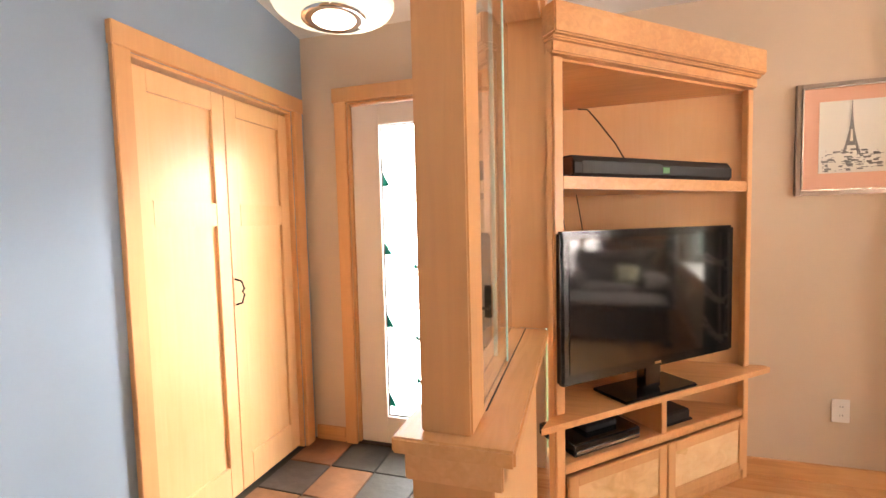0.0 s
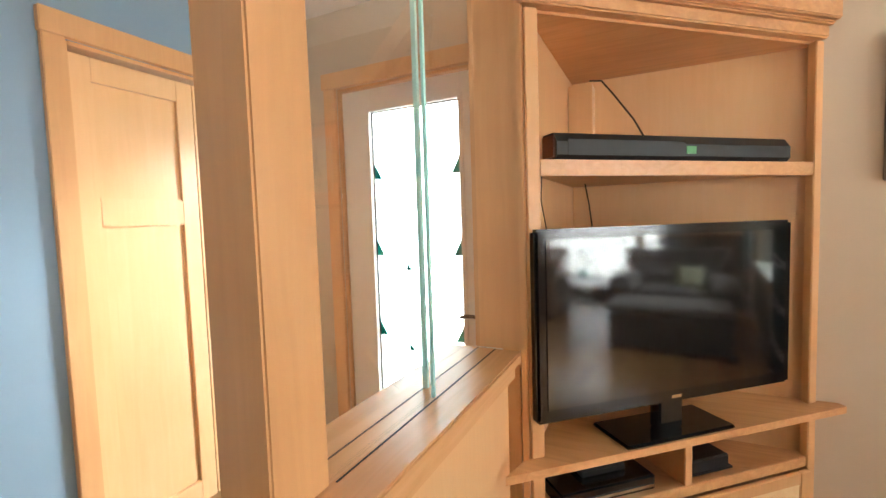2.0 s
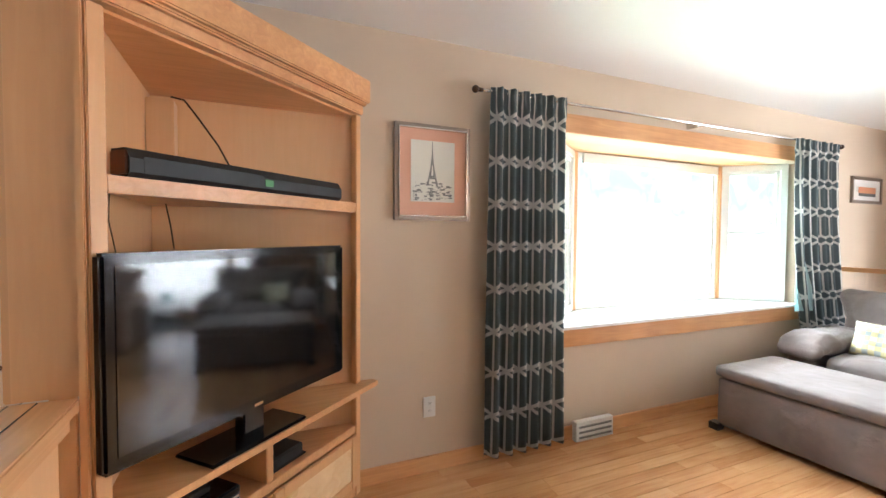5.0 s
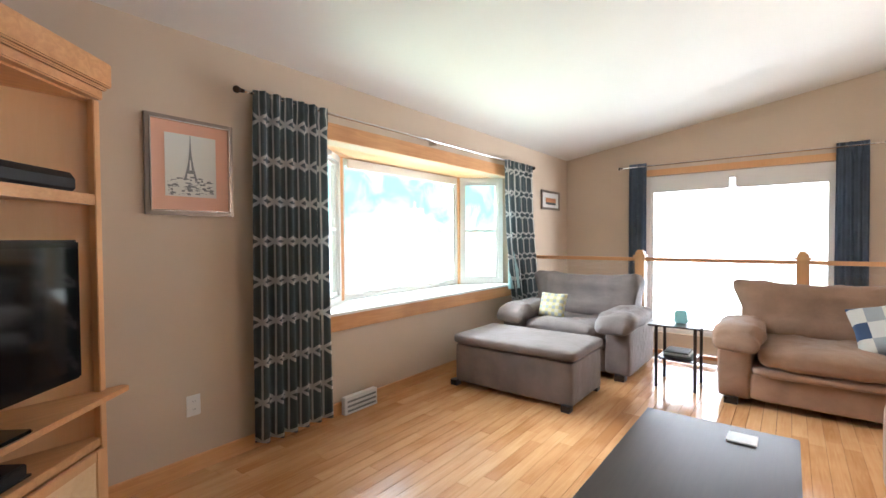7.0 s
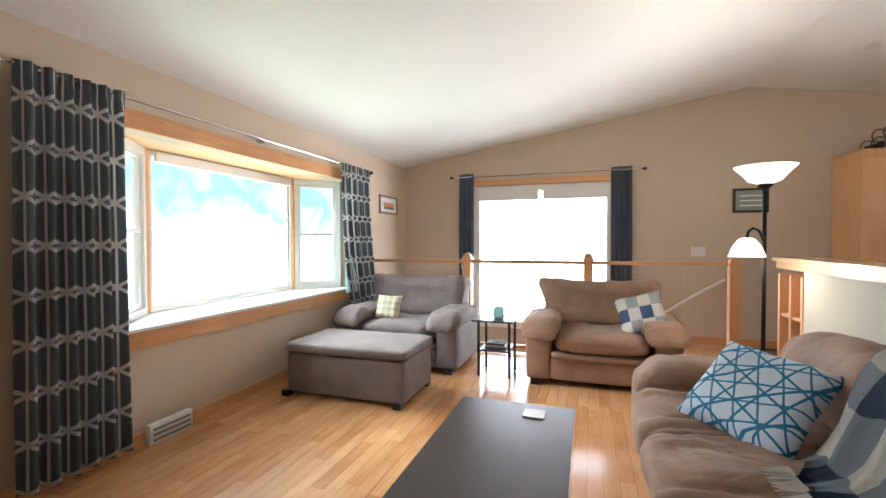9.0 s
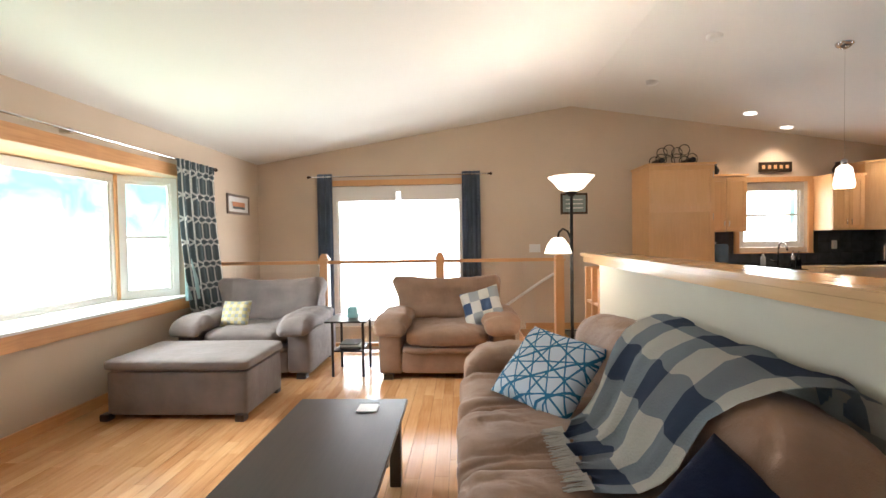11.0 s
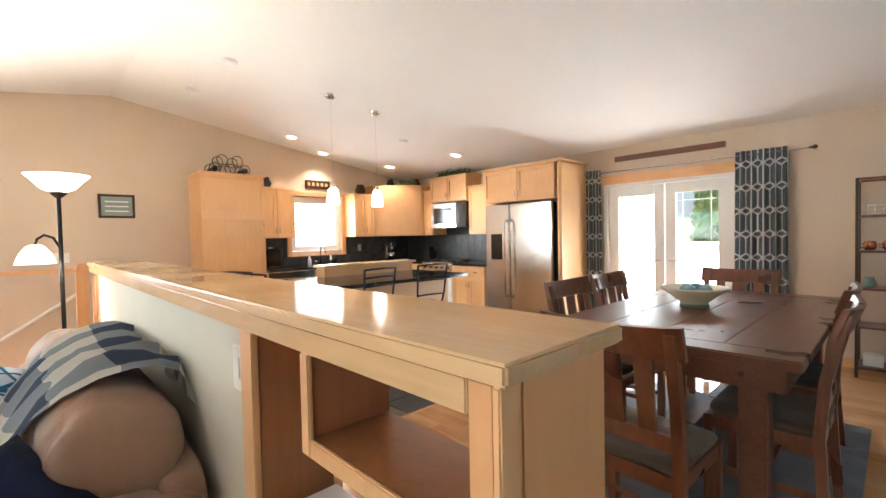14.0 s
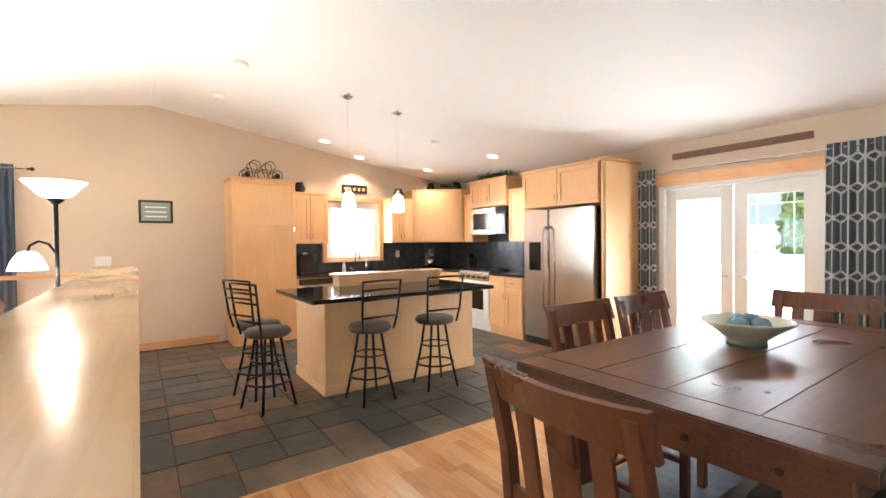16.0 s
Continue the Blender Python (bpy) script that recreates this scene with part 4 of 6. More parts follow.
# ---- curtains ----
def drape(name, p0, p1, z0, z1, material, label, folds=6, depth=0.03, lean=0.0, group="curtains"):
    t = thing(name, (*p0, z0), label, "curtain", group)
    p0, p1 = Vector((*p0, 0)), Vector((*p1, 0))
    d = (p1 - p0)
    L = d.length
    u = d / L
    nrm = Vector((-u.y, u.x, 0))
    bm = bmesh.new()
    uvl = bm.loops.layers.uv.new("uv")
    nx, nz = folds * 14, 44
    grid = []
    arc = [0.0]
    for i in range(1, nx + 1):
        arc.append(arc[-1] + math.hypot(L / nx, depth * 2 * math.pi * folds / nx * math.cos(2 * math.pi * folds * i / nx)))
    for j in range(nz + 1):
        z = z0 + (z1 + 0.022 - z0) * (1 - (1 - j / nz) ** 1.5)
        row = []
        k = max(0.0, 1 - (z - z0) / (z1 - z0))
        near_rod = math.exp(-((z - z1 + 0.02) / 0.03) ** 2)
        for i in range(nx + 1):
            s = i / nx
            amp = depth * (0.55 + 0.45 * k) * (1 - 0.55 * near_rod) * (0.8 + 0.4 * noise.noise(Vector((s * 5, 3.1, len(label)))))
            w = amp * math.sin(2 * math.pi * folds * s + 0.4 * math.sin(3 * k)) + (0.007 * math.sin(2 * math.pi * folds * 2.3 * s) if k < 0.05 else 0.0) + 0.006 * noise.noise(Vector((s * 9, z * 2, 0)))
            p = p0 + u * (s * L * (1 + 0.06 * k) - 0.03 * k * L + lean * k * k * L) + nrm * w
            row.append(bm.verts.new((p.x, p.y, z)))
        grid.append(row)
    for j in range(nz):
        for i in range(nx):
            f = bm.faces.new((grid[j][i], grid[j][i + 1], grid[j + 1][i + 1], grid[j + 1][i]))
            for lp, (a, b) in zip(f.loops, ((i, j), (i + 1, j), (i + 1, j + 1), (i, j + 1))):
                lp[uvl].uv = (arc[a], (z1 - z0) * (1 - (1 - b / nz) ** 1.5))
    bmesh.ops.solidify(bm, geom=bm.faces[:], thickness=0.003)
    part("panel", bm, material, t, smooth=True)
    return t


def curtain_rod(p0, p1, z, label, m=chrome, brackets=3):
    p0, p1 = Vector((*p0, z)), Vector((*p1, z))
    t = thing("curtain_rod", p0, label, "curtain rod", "curtain rods")
    pole("rod", p0, p1, 0.009, m, t)
    for a, b in ((p0, p1), (p1, p0)):
        o = (a - b).normalized()
        bm = bmesh.new()
        rod(bm, a, a + o * 0.03, 0.012)
        bmesh.ops.create_uvsphere(bm, u_segments=12, v_segments=8, radius=0.022, matrix=Matrix.Translation(a + o * 0.045))
        part("finial", bm, bronze, t, smooth=True)
    return t


r = curtain_rod((4.50, 3.84), (8.20, 3.84), 2.19, "thin brushed curtain rod over the bay window")
slab("bracket", (6.30, 6.33, 3.84, 3.93, 2.17, 2.21), steel, r)
drape("curtain", (4.54, 3.82), (5.08, 3.82), 0.06, 2.19, trellis, "grey curtain with white trellis print hanging beside the bay window", 6, 0.042)
side_curtain = drape("curtain", (7.50, 3.82), (8.16, 3.82), 0.10, 2.18, trellis, "grey trellis curtain pulled aside behind the armchair", 6, lean=0.5)
bm = bmesh.new()
verts = [bm.verts.new(v) for v in ((7.60, 3.845, 2.10), (7.68, 3.84, 2.10), (7.80, 3.80, 0.72), (7.60, 3.84, 0.72), (7.66, 3.86, 1.4))]
for q in ((0, 1, 4), (1, 2, 4), (2, 3, 4), (3, 0, 4)):
    bm.faces.new([verts[k] for k in q])
bmesh.ops.solidify(bm, geom=bm.faces[:], thickness=0.004)
part("lining", bm, lining, side_curtain, "pale aqua curtain lining")
r = curtain_rod((9.44, 0.55), (9.44, 3.10), 2.25, "thin brushed curtain rod over the gable window")
drape("curtain", (9.44, 0.66), (9.44, 0.92), -0.2, 2.27, blue_drape, "plain slate blue curtain beside the gable window", 4, 0.03)
drape("curtain", (9.44, 2.80), (9.44, 3.02), -0.2, 2.27, blue_drape, "narrow slate blue curtain beside the gable window", 3, 0.03)
r = curtain_rod((3.22, -5.38), (5.60, -5.38), 2.13, "thin curtain rod over the patio doors")
drape("curtain", (5.58, -5.37), (5.36, -5.37), 0.05, 2.15, trellis, "narrow grey trellis curtain beside the refrigerator panel", 3, 0.03)
drape("curtain", (3.84, -5.37), (3.38, -5.37), 0.05, 2.15, trellis, "grey trellis curtain beside the patio doors", 5, 0.035)
sg = thing("wooden_sign", (4.57, -5.45, 2.27), "long narrow dark wooden board above the patio doors", "sign")
slab("board", (3.94, 5.20, -5.449, -5.43, 2.255, 2.325), table_wood, sg)


# ---- seating ----
def droop(axis, front, amount):
    """Bends the front end of an arm pillow down over the arm."""
    def bend(p):
        over = max(0.0, (p[axis] - front) * (1 if front > 0 else -1))
        return p + Vector((0, 0, -amount * (over / 0.15) ** 1.5))
    return bend


def flared(width, height):
    """Widens a back pillow towards its top corners and lets its middle sag; three buttons pull it in."""
    def bend(p):
        u, w = p.y / (width / 2), p.z / (height / 2)
        k = max(0.0, w)
        q = Vector((p.x, p.y * (1 + 0.13 * k), p.z + 0.085 * abs(u) ** 2.5 * k))
        for b in (-0.45, 0.0, 0.45):
            q.x += 0.05 * math.exp(-((u - b) / 0.16) ** 2 - ((w - 0.05) / 0.22) ** 2) * (1 if p.x < 0 else 0)
        return q
    return bend


def armchair(m):
    """Built at the origin, facing -x, 1.36 wide along y; seat front at x = -0.48."""
    t = thing("armchair", (0, 0, 0), "", "armchair", "armchairs by the railing")
    puff("base", (-0.02, 0, 0.165), (0.90, 0.90, 0.24), m, t, e=0.12, ez=0.2, wob=0.004, crease=0.006, along=(1, 2, 12), n=48)
    puff("front_roll", (-0.05, 0, 0.285), (0.94, 0.86, 0.10), m, t, e=0.2, ez=0.6, wob=0.006, crease=0.006, along=(3, 6, 1), n=48)
    puff("seat", (-0.12, 0, 0.40), (0.86, 0.82, 0.21), m, t, e=0.32, ez=0.6, wob=0.02, crease=0.014, along=(2, 5, 1), n=64)
    for s in (-1, 1):
        puff("arm", (-0.02, s * 0.54, 0.26), (0.90, 0.23, 0.44), m, t, e=0.15, ez=0.2, wob=0.005, crease=0.004, along=(2, 1, 5), n=40)
        puff("arm_cushion", (-0.13, s * 0.52, 0.535), (0.92, 0.36, 0.19), m, t, e=0.4, ez=0.8, wob=0.025, crease=0.016, along=(7, 2, 2), n=64, shape=droop(0, -0.28, 0.055))
    puff("back", (0.34, 0, 0.44), (0.24, 1.06, 0.76), m, t, e=0.18, ez=0.3, wob=0.006, m=rot(0, 8, 0))
    puff("back_cushion", (0.24, 0, 0.665), (0.30, 1.10, 0.46), m, t, e=0.25, ez=0.42, wob=0.035, crease=0.012, along=(2, 4, 4), n=72, m=rot(0, 14, 0), shape=flared(1.14, 0.46))
    for x in (-0.42, 0.38):
        for y in (-0.56, 0.56):
            slab("leg", (x - 0.045, x + 0.045, y - 0.045, y + 0.045, 0, 0.055), espresso, t)
    return t


ca = armchair(suede_grey)
ca.matrix_world = pose(7.72, 3.06, 0, 0, 0, 0)
tagged(ca, "overstuffed grey brown armchair with puffy arms beside the bay window")
cb = armchair(suede)
cb.matrix_world = pose(7.70, 1.09, 0, 0, 0, 0)
tagged(cb, "overstuffed taupe brown armchair with puffy arms before the railing")
pillow("scatter_cushion", (7.50, 3.25, 0.60), 0.29, 0.27, 0.11, yellow_print, Vector((-0.9, 0.0, 0.4)).to_track_quat("Z", "Y").to_matrix().to_4x4(), "small yellow and grey printed cushion on the grey armchair")
pillow("scatter_cushion", (7.50, 0.74, 0.65), 0.40, 0.38, 0.14, patch, Vector((-0.85, 0.2, 0.45)).to_track_quat("Z", "Y").to_matrix().to_4x4() @ rot(0, 0, 18), "blue and white patchwork cushion on the taupe armchair")

ot = thing("storage_ottoman", (6.6, 3.13, 0), "grey brown upholstered storage ottoman with a lift lid", "ottoman")
puff("body", (6.63, 3.10, 0.20), (0.64, 1.09, 0.34), suede_grey, ot, e=0.06, ez=0.08, wob=0.002, crease=0.003, along=(2, 2, 5), n=48)
puff("lid", (6.63, 3.10, 0.415), (0.68, 1.13, 0.105), suede_grey, ot, "padded lid", e=0.1, ez=0.4, wob=0.004, crease=0.003, along=(4, 4, 1), n=48)
for x in (6.31, 6.91):
    for y in (2.60, 3.64):
        slab("leg", (x - 0.035, x + 0.035, y - 0.035, y + 0.035, 0, 0.05), espresso, ot)

ct = thing("coffee_table", (4.93, 1.55, 0), "long espresso brown coffee table with a bare top", "coffee table")
slab("tabletop", (4.30, 5.56, 1.25, 1.855, 0.415, 0.44), espresso, ct, bevel=0.004)
slab("apron", [(4.36, 5.50, 1.29, 1.31, 0.33, 0.414), (4.36, 5.50, 1.795, 1.815, 0.33, 0.414), (4.36, 4.38, 1.31, 1.795, 0.33, 0.414), (5.48, 5.50, 1.31, 1.795, 0.33, 0.414)], espresso, ct)
for x in (4.36, 5.44):
    for y in (1.28, 1.765):
        slab("leg", (x, x + 0.06, y, y + 0.06, 0, 0.414), espresso, ct)
for x in (4.37, 5.45):
    slab("stretcher", (x, x + 0.04, 1.35, 1.76, 0.10, 0.14), espresso, ct)
co = thing("coaster", (5.42, 1.45, 0.44), "square pale coaster on the coffee table", "coaster")
slab("pad", (5.36, 5.47, 1.39, 1.50, 0.4405, 0.447), white_plastic, co)

st = thing("side_table", (7.5, 2.05, 0), "small dark side table with a lower shelf", "side table")
slab("tabletop", (7.28, 7.74, 1.86, 2.27, 0.535, 0.552), espresso, st, bevel=0.004)
slab("shelf", (7.34, 7.68, 1.92, 2.21, 0.24, 0.255), espresso, st)
for x in (7.34, 7.67):
    for y in (1.91, 2.21):
        pole("leg", (x, y, 0), (x, y, 0.534), 0.013, espresso, st)
for k in range(3):
    b = thing("magazine", (7.5, 2.06, 0.256 + k * 0.018), "thin stacked magazine on the side table shelf", "magazine", "magazines")
    slab("pages", (7.40, 7.62, 1.95 + k * 0.01, 2.16, 0.2565 + k * 0.018, 0.272 + k * 0.018), white_plastic if k % 2 else ink, b)
cn = thing("candle_holder", (7.5, 2.04, 0.552), "square pale teal glass candle holder", "candle holder")
slab("glass_cup", (7.45, 7.55, 1.99, 2.09, 0.5525, 0.66), mat("teal_glass", (0.35, 0.62, 0.6), 0.2), cn, bevel=0.01)
slab("candle", (7.47, 7.53, 2.01, 2.07, 0.66, 0.665), white_plastic, cn)

sofa = thing("sofa", (5.0, 0.4, 0), "long overstuffed taupe sofa with puffy cushions backed against the bar", "sofa")
puff("base", (5.01, 0.40, 0.18), (2.1, 1.0, 0.28), suede, sofa, e=0.08, ez=0.15, wob=0.004, crease=0.005, along=(2, 1, 8), n=56)
for k, x in enumerate((4.46, 5.05, 5.62)):
    puff("seat_cushion", (x, 0.50, 0.375), (0.64, 0.94, 0.25), suede, sofa, e=0.3, ez=0.5, wob=0.03, crease=0.02, along=(7, 1.3, 2), n=80)
puff("back", (5.04, -0.10, 0.40), (2.0, 0.14, 0.56), suede, sofa, e=0.2, ez=0.3, wob=0.006)
for k, x in enumerate((4.60, 5.58)):
    puff("back_cushion", (x, 0.04, 0.655), (1.0, 0.38, 0.43), suede, sofa, e=0.42, ez=0.8, wob=0.016, crease=0.009, along=(6, 4, 3), n=80, m=rot(10, 0, 0))
for x in (4.02, 6.03):
    puff("arm", (x, 0.41, 0.30), (0.30, 1.04, 0.52), suede, sofa, e=0.18, ez=0.25, wob=0.006, n=48)
    puff("arm_cushion", (x, 0.38, 0.545), (0.34, 1.06, 0.21), suede, sofa, e=0.45, ez=0.75, wob=0.02, crease=0.012, along=(2, 6, 2), n=64, shape=droop(1, 0.38, 0.04))
for x in (3.98, 6.04):
    for y in (0.0, 0.82):
        slab("leg", (x - 0.04, x + 0.04, y - 0.04, y + 0.04, 0, 0.05), espresso, sofa)


def facing(ex, ey):
    """A turn whose x and y axes run as nearly as can be along ex and ey."""
    ex = Vector(ex).normalized()
    ez = ex.cross(Vector(ey)).normalized()
    return Matrix((ex, ez.cross(ex), ez)).transposed().to_4x4()


pillow("scatter_cushion", (5.43, 0.49, 0.635), 0.48, 0.46, 0.16, lattice, facing((0.33, 0.30, 0.05), (-0.155, 0.24, -0.25)), "white cushion with blue crossing lines on the sofa")
pillow("scatter_cushion", (4.19, 0.32, 0.585), 0.41, 0.35, 0.15, navy, facing((0.065, -0.72, 0.69), (0.6, -0.2, 0.75)), "fluffy navy blue cushion on the sofa")
th = thing("throw_blanket", (4.9, 0.2, 0.6), "blue, grey and cream checked wool throw over the sofa back", "throw blanket")
bm = bmesh.new()
uvl = bm.loops.layers.uv.new("uv")
prof = [(-0.186, 0.78), (-0.18, 0.84), (-0.16, 0.885), (-0.11, 0.91), (-0.03, 0.915), (0.06, 0.90), (0.15, 0.855), (0.22, 0.79), (0.27, 0.71), (0.31, 0.62), (0.35, 0.56), (0.40, 0.525), (0.46, 0.515), (0.52, 0.51)]
grid, dist = [], 0.0
for j, (y, z) in enumerate(prof):
    if j:
        dist += math.hypot(y - prof[j - 1][0], z - prof[j - 1][1])
    row = []
    t_ = j / (len(prof) - 1)
    for i in range(61):
        s = i / 60
        x = (4.26 + 0.28 * t_) * (1 - s) + (5.52 - 0.50 * t_) * s
        k = 0.010 * math.sin(s * 26 + j * 0.5) + 0.03 * noise.noise(Vector((s * 6, j * 0.35, 1)))
        row.append((bm.verts.new((x, y + k, z + abs(k) + 0.02 * s)), s * 1.2, dist))
    grid.append(row)
for a, b in zip(grid, grid[1:]):
    for i in range(60):
        q = (a[i], a[i + 1], b[i + 1], b[i])
        f = bm.faces.new([v[0] for v in q])
        for lp, v in zip(f.loops, q):
            lp[uvl].uv = (v[1], v[2])
bmesh.ops.solidify(bm, geom=bm.faces[:], thickness=0.008)
part("cloth", bm, plaid, th, smooth=True)
bm = bmesh.new()
for i in range(90):
    x = 4.545 + 0.47 * i / 89
    rod(bm, (x, 0.515, 0.52), (x + random.uniform(-0.015, 0.015), 0.60 + random.uniform(-0.015, 0.015), 0.505), 0.003, 0.002, 5)
part("fringe", bm, cloth("cream_wool", (0.5, 0.47, 0.42)), th, "cream wool fringe")

lamp = thing("floor_lamp", (6.86, 0.01, 0), "black floor lamp with a white glass bowl and reading arm", "floor lamp")
lathe("base", [(0.001, 0.0), (0.14, 0.0), (0.14, 0.02), (0.03, 0.035), (0.012, 0.05)], (6.86, 0.01, 0), black_iron, lamp)
pole("pole", (6.86, 0.01, 0.03), (6.86, 0.01, 1.70), 0.014, black_iron, lamp)
lathe("collar", [(0.02, 0.0), (0.05, 0.03), (0.055, 0.04), (0.02, 0.045)], (6.86, 0.01, 1.67), black_iron, lamp)
lathe("bowl_shade", [(0.05, 0.0), (0.10, 0.02), (0.14, 0.07), (0.19, 0.12), (0.185, 0.12), (0.135, 0.075), (0.095, 0.027), (0.05, 0.01)], (6.86, 0.01, 1.715), glow_glass, lamp, "frosted white glass bowl")
tube("reading_arm", [(6.86, 0.01, 1.30), (6.83, 0.05, 1.38), (6.79, 0.10, 1.40), (6.75, 0.14, 1.37), (6.74, 0.15, 1.33)], 0.009, black_iron, lamp)
lathe("reading_shade", [(0.03, 0.06), (0.05, 0.05), (0.085, 0.0), (0.11, -0.07), (0.105, -0.07), (0.08, 0.0), (0.03, 0.05)], (6.74, 0.15, 1.27), glow_glass, lamp, "small frosted glass bell")
for nm, at, pw in (("lamp_bulb_bowl", (6.86, 0.01, 1.86), 48), ("lamp_bulb_reading", (6.74, 0.15, 1.19), 9)):
    la = bpy.data.lights.new(nm, "POINT")
    la.energy, la.color, la.shadow_soft_size = pw, (1, 0.8, 0.58), 0.05
    new(nm, la).location = at

# ---- railing and stairs ----
rail = thing("stair_railing", (8.4, 1.9, 0), "maple railing with clear glass panels round the stair opening", "railing", kind="structure")
for y, h in ((2.61, 1.17), (1.20, 1.17), (-0.22, 1.13)):
    n_ = slab("newel", (8.35, 8.45, y - 0.05, y + 0.05, 0, h - 0.08), maple, rail, bevel=0.004)
    slab("newel_cap", [(8.335, 8.465, y - 0.065, y + 0.065, h - 0.08, h - 0.055), (8.355, 8.445, y - 0.045, y + 0.045, h - 0.055, h - 0.02), (8.37, 8.43, y - 0.03, y + 0.03, h - 0.02, h)], maple, n_, bevel=0.004)
for a, b in ((2.66, 3.93), (1.25, 2.56), (-0.17, 1.15)):
    slab("handrail", (8.37, 8.43, a, b, 1.045, 1.085), maple_y, rail, bevel=0.006)
    pane("glass_panel", (8.396, 8.404, a + 0.02, b - 0.02, 0.08, 1.045), rail)
    slab("bottom_rail", (8.375, 8.425, a, b, 0.04, 0.08), maple_y, rail)
for i in range(8):
    s = slab("stair_step", [(8.46, 9.50, 0.10 + i * 0.25, 0.37 + i * 0.25, -0.20 - i * 0.18, -0.17 - i * 0.18), (8.46, 9.50, 0.10 + i * 0.25, 0.12 + i * 0.25, -0.17 - i * 0.18, -0.02 - i * 0.18)], maple_x, None, kind="structure")
hr = thing("wall_handrail", (9.45, 0.5, 0.0), "sloping white wall handrail beside the stairs", "handrail", kind="structure")
tube("rail_bar", [(9.44, -0.40, 0.82), (9.44, -0.2, 0.70), (9.44, 1.8, -0.65)], 0.02, white_paint, hr)

# ---- the bar with its open shelves ----
slab("bar_wall", (3.755, 6.78, -0.42, -0.195, 0, 1.15), pale_paint, None, "grey green painted half wall behind the sofa", kind="structure", bevel=0)
bc = thing("bar_shelf_unit", (3.35, -0.3, 0), "maple shelf unit with open bays at the bar end", "shelf unit")
# Inner boards use the red-brown wood that has the bays' shade in its colour.
slab("side_board", (3.728, 3.753, -0.40, -0.196, 0, 1.10), shaded_red_wood, bc)
slab("stile", (3.722, 3.80, -0.195, -0.178, 0, 1.10), maple_pale, bc)
slab("stile", (3.722, 3.78, -0.425, -0.402, 0, 1.10), maple_pale, bc)
slab("divider", (3.432, 3.455, -0.385, -0.190, 0.925, 1.10), shaded_red_wood, bc)
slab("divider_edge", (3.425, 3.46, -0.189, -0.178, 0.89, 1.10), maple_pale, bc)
slab("shelf_board", (2.99, 3.46, -0.385, -0.190, 0.90, 0.924), shaded_red_wood, bc)
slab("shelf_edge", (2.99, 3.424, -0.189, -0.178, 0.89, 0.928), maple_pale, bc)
slab("lower_shelf", (2.99, 3.727, -0.40, -0.194, 0.55, 0.575), shaded_red_wood, bc)
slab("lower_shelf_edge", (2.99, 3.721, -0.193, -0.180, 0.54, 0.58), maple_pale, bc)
slab("bottom_board", (2.99, 3.727, -0.40, -0.194, 0.0, 0.04), shaded_red_wood, bc)
slab("end_post", [(2.945, 2.989, -0.43, -0.178, 0, 1.151)], maple, bc)
slab("end_stile", [(2.93, 2.944, -0.215, -0.172, 0, 1.151)], maple_pale, bc)
slab("end_panel", [(2.932, 2.944, -0.44, -0.218, 0, 1.151)], maple, bc)
slab("bar_apron", [(2.99, 7.20, -0.193, -0.177, 1.101, 1.151), (2.99, 7.20, -0.445, -0.426, 1.08, 1.151)], maple_bar, None, "maple apron below the bar top", kind="structure")
slab("bar_top", (2.918, 7.26, -0.478, -0.168, 1.152, 1.182), maple_bar, None, "polished maple bar top", kind="structure", bevel=0.005)
random.seed(31)
for k in range(5):
    mg = thing("magazine", (3.58, -0.3, 0.576 + k * 0.017), "magazine in a loose stack on the lower bar shelf", "magazine", "magazines")
    dx, dy = random.uniform(-0.02, 0.02), random.uniform(-0.012, 0.012)
    slab("pages", (3.49 + dx, 3.69 + dx, -0.385 + dy, -0.20 + dy, 0.576 + k * 0.017, 0.591 + k * 0.017), (white_plastic, paper, mat_board, paper, white_plastic)[k], mg, bevel=0.002)
be = thing("bar_bookcase", (7.0, -0.3, 0), "maple bookcase with two open bays under the bar top", "bookcase")
slab("back_board", (6.785, 7.20, -0.44, -0.42, 0, 1.145), maple, be)
for x in (6.785, 6.97, 7.165):
    slab("upright", (x, x + 0.035, -0.42, -0.19, 0, 1.06), maple, be)
for z in (0.0, 0.40, 0.74):
    slab("shelf", (6.82, 7.165, -0.42, -0.20, z, z + 0.022), maple_x, be)



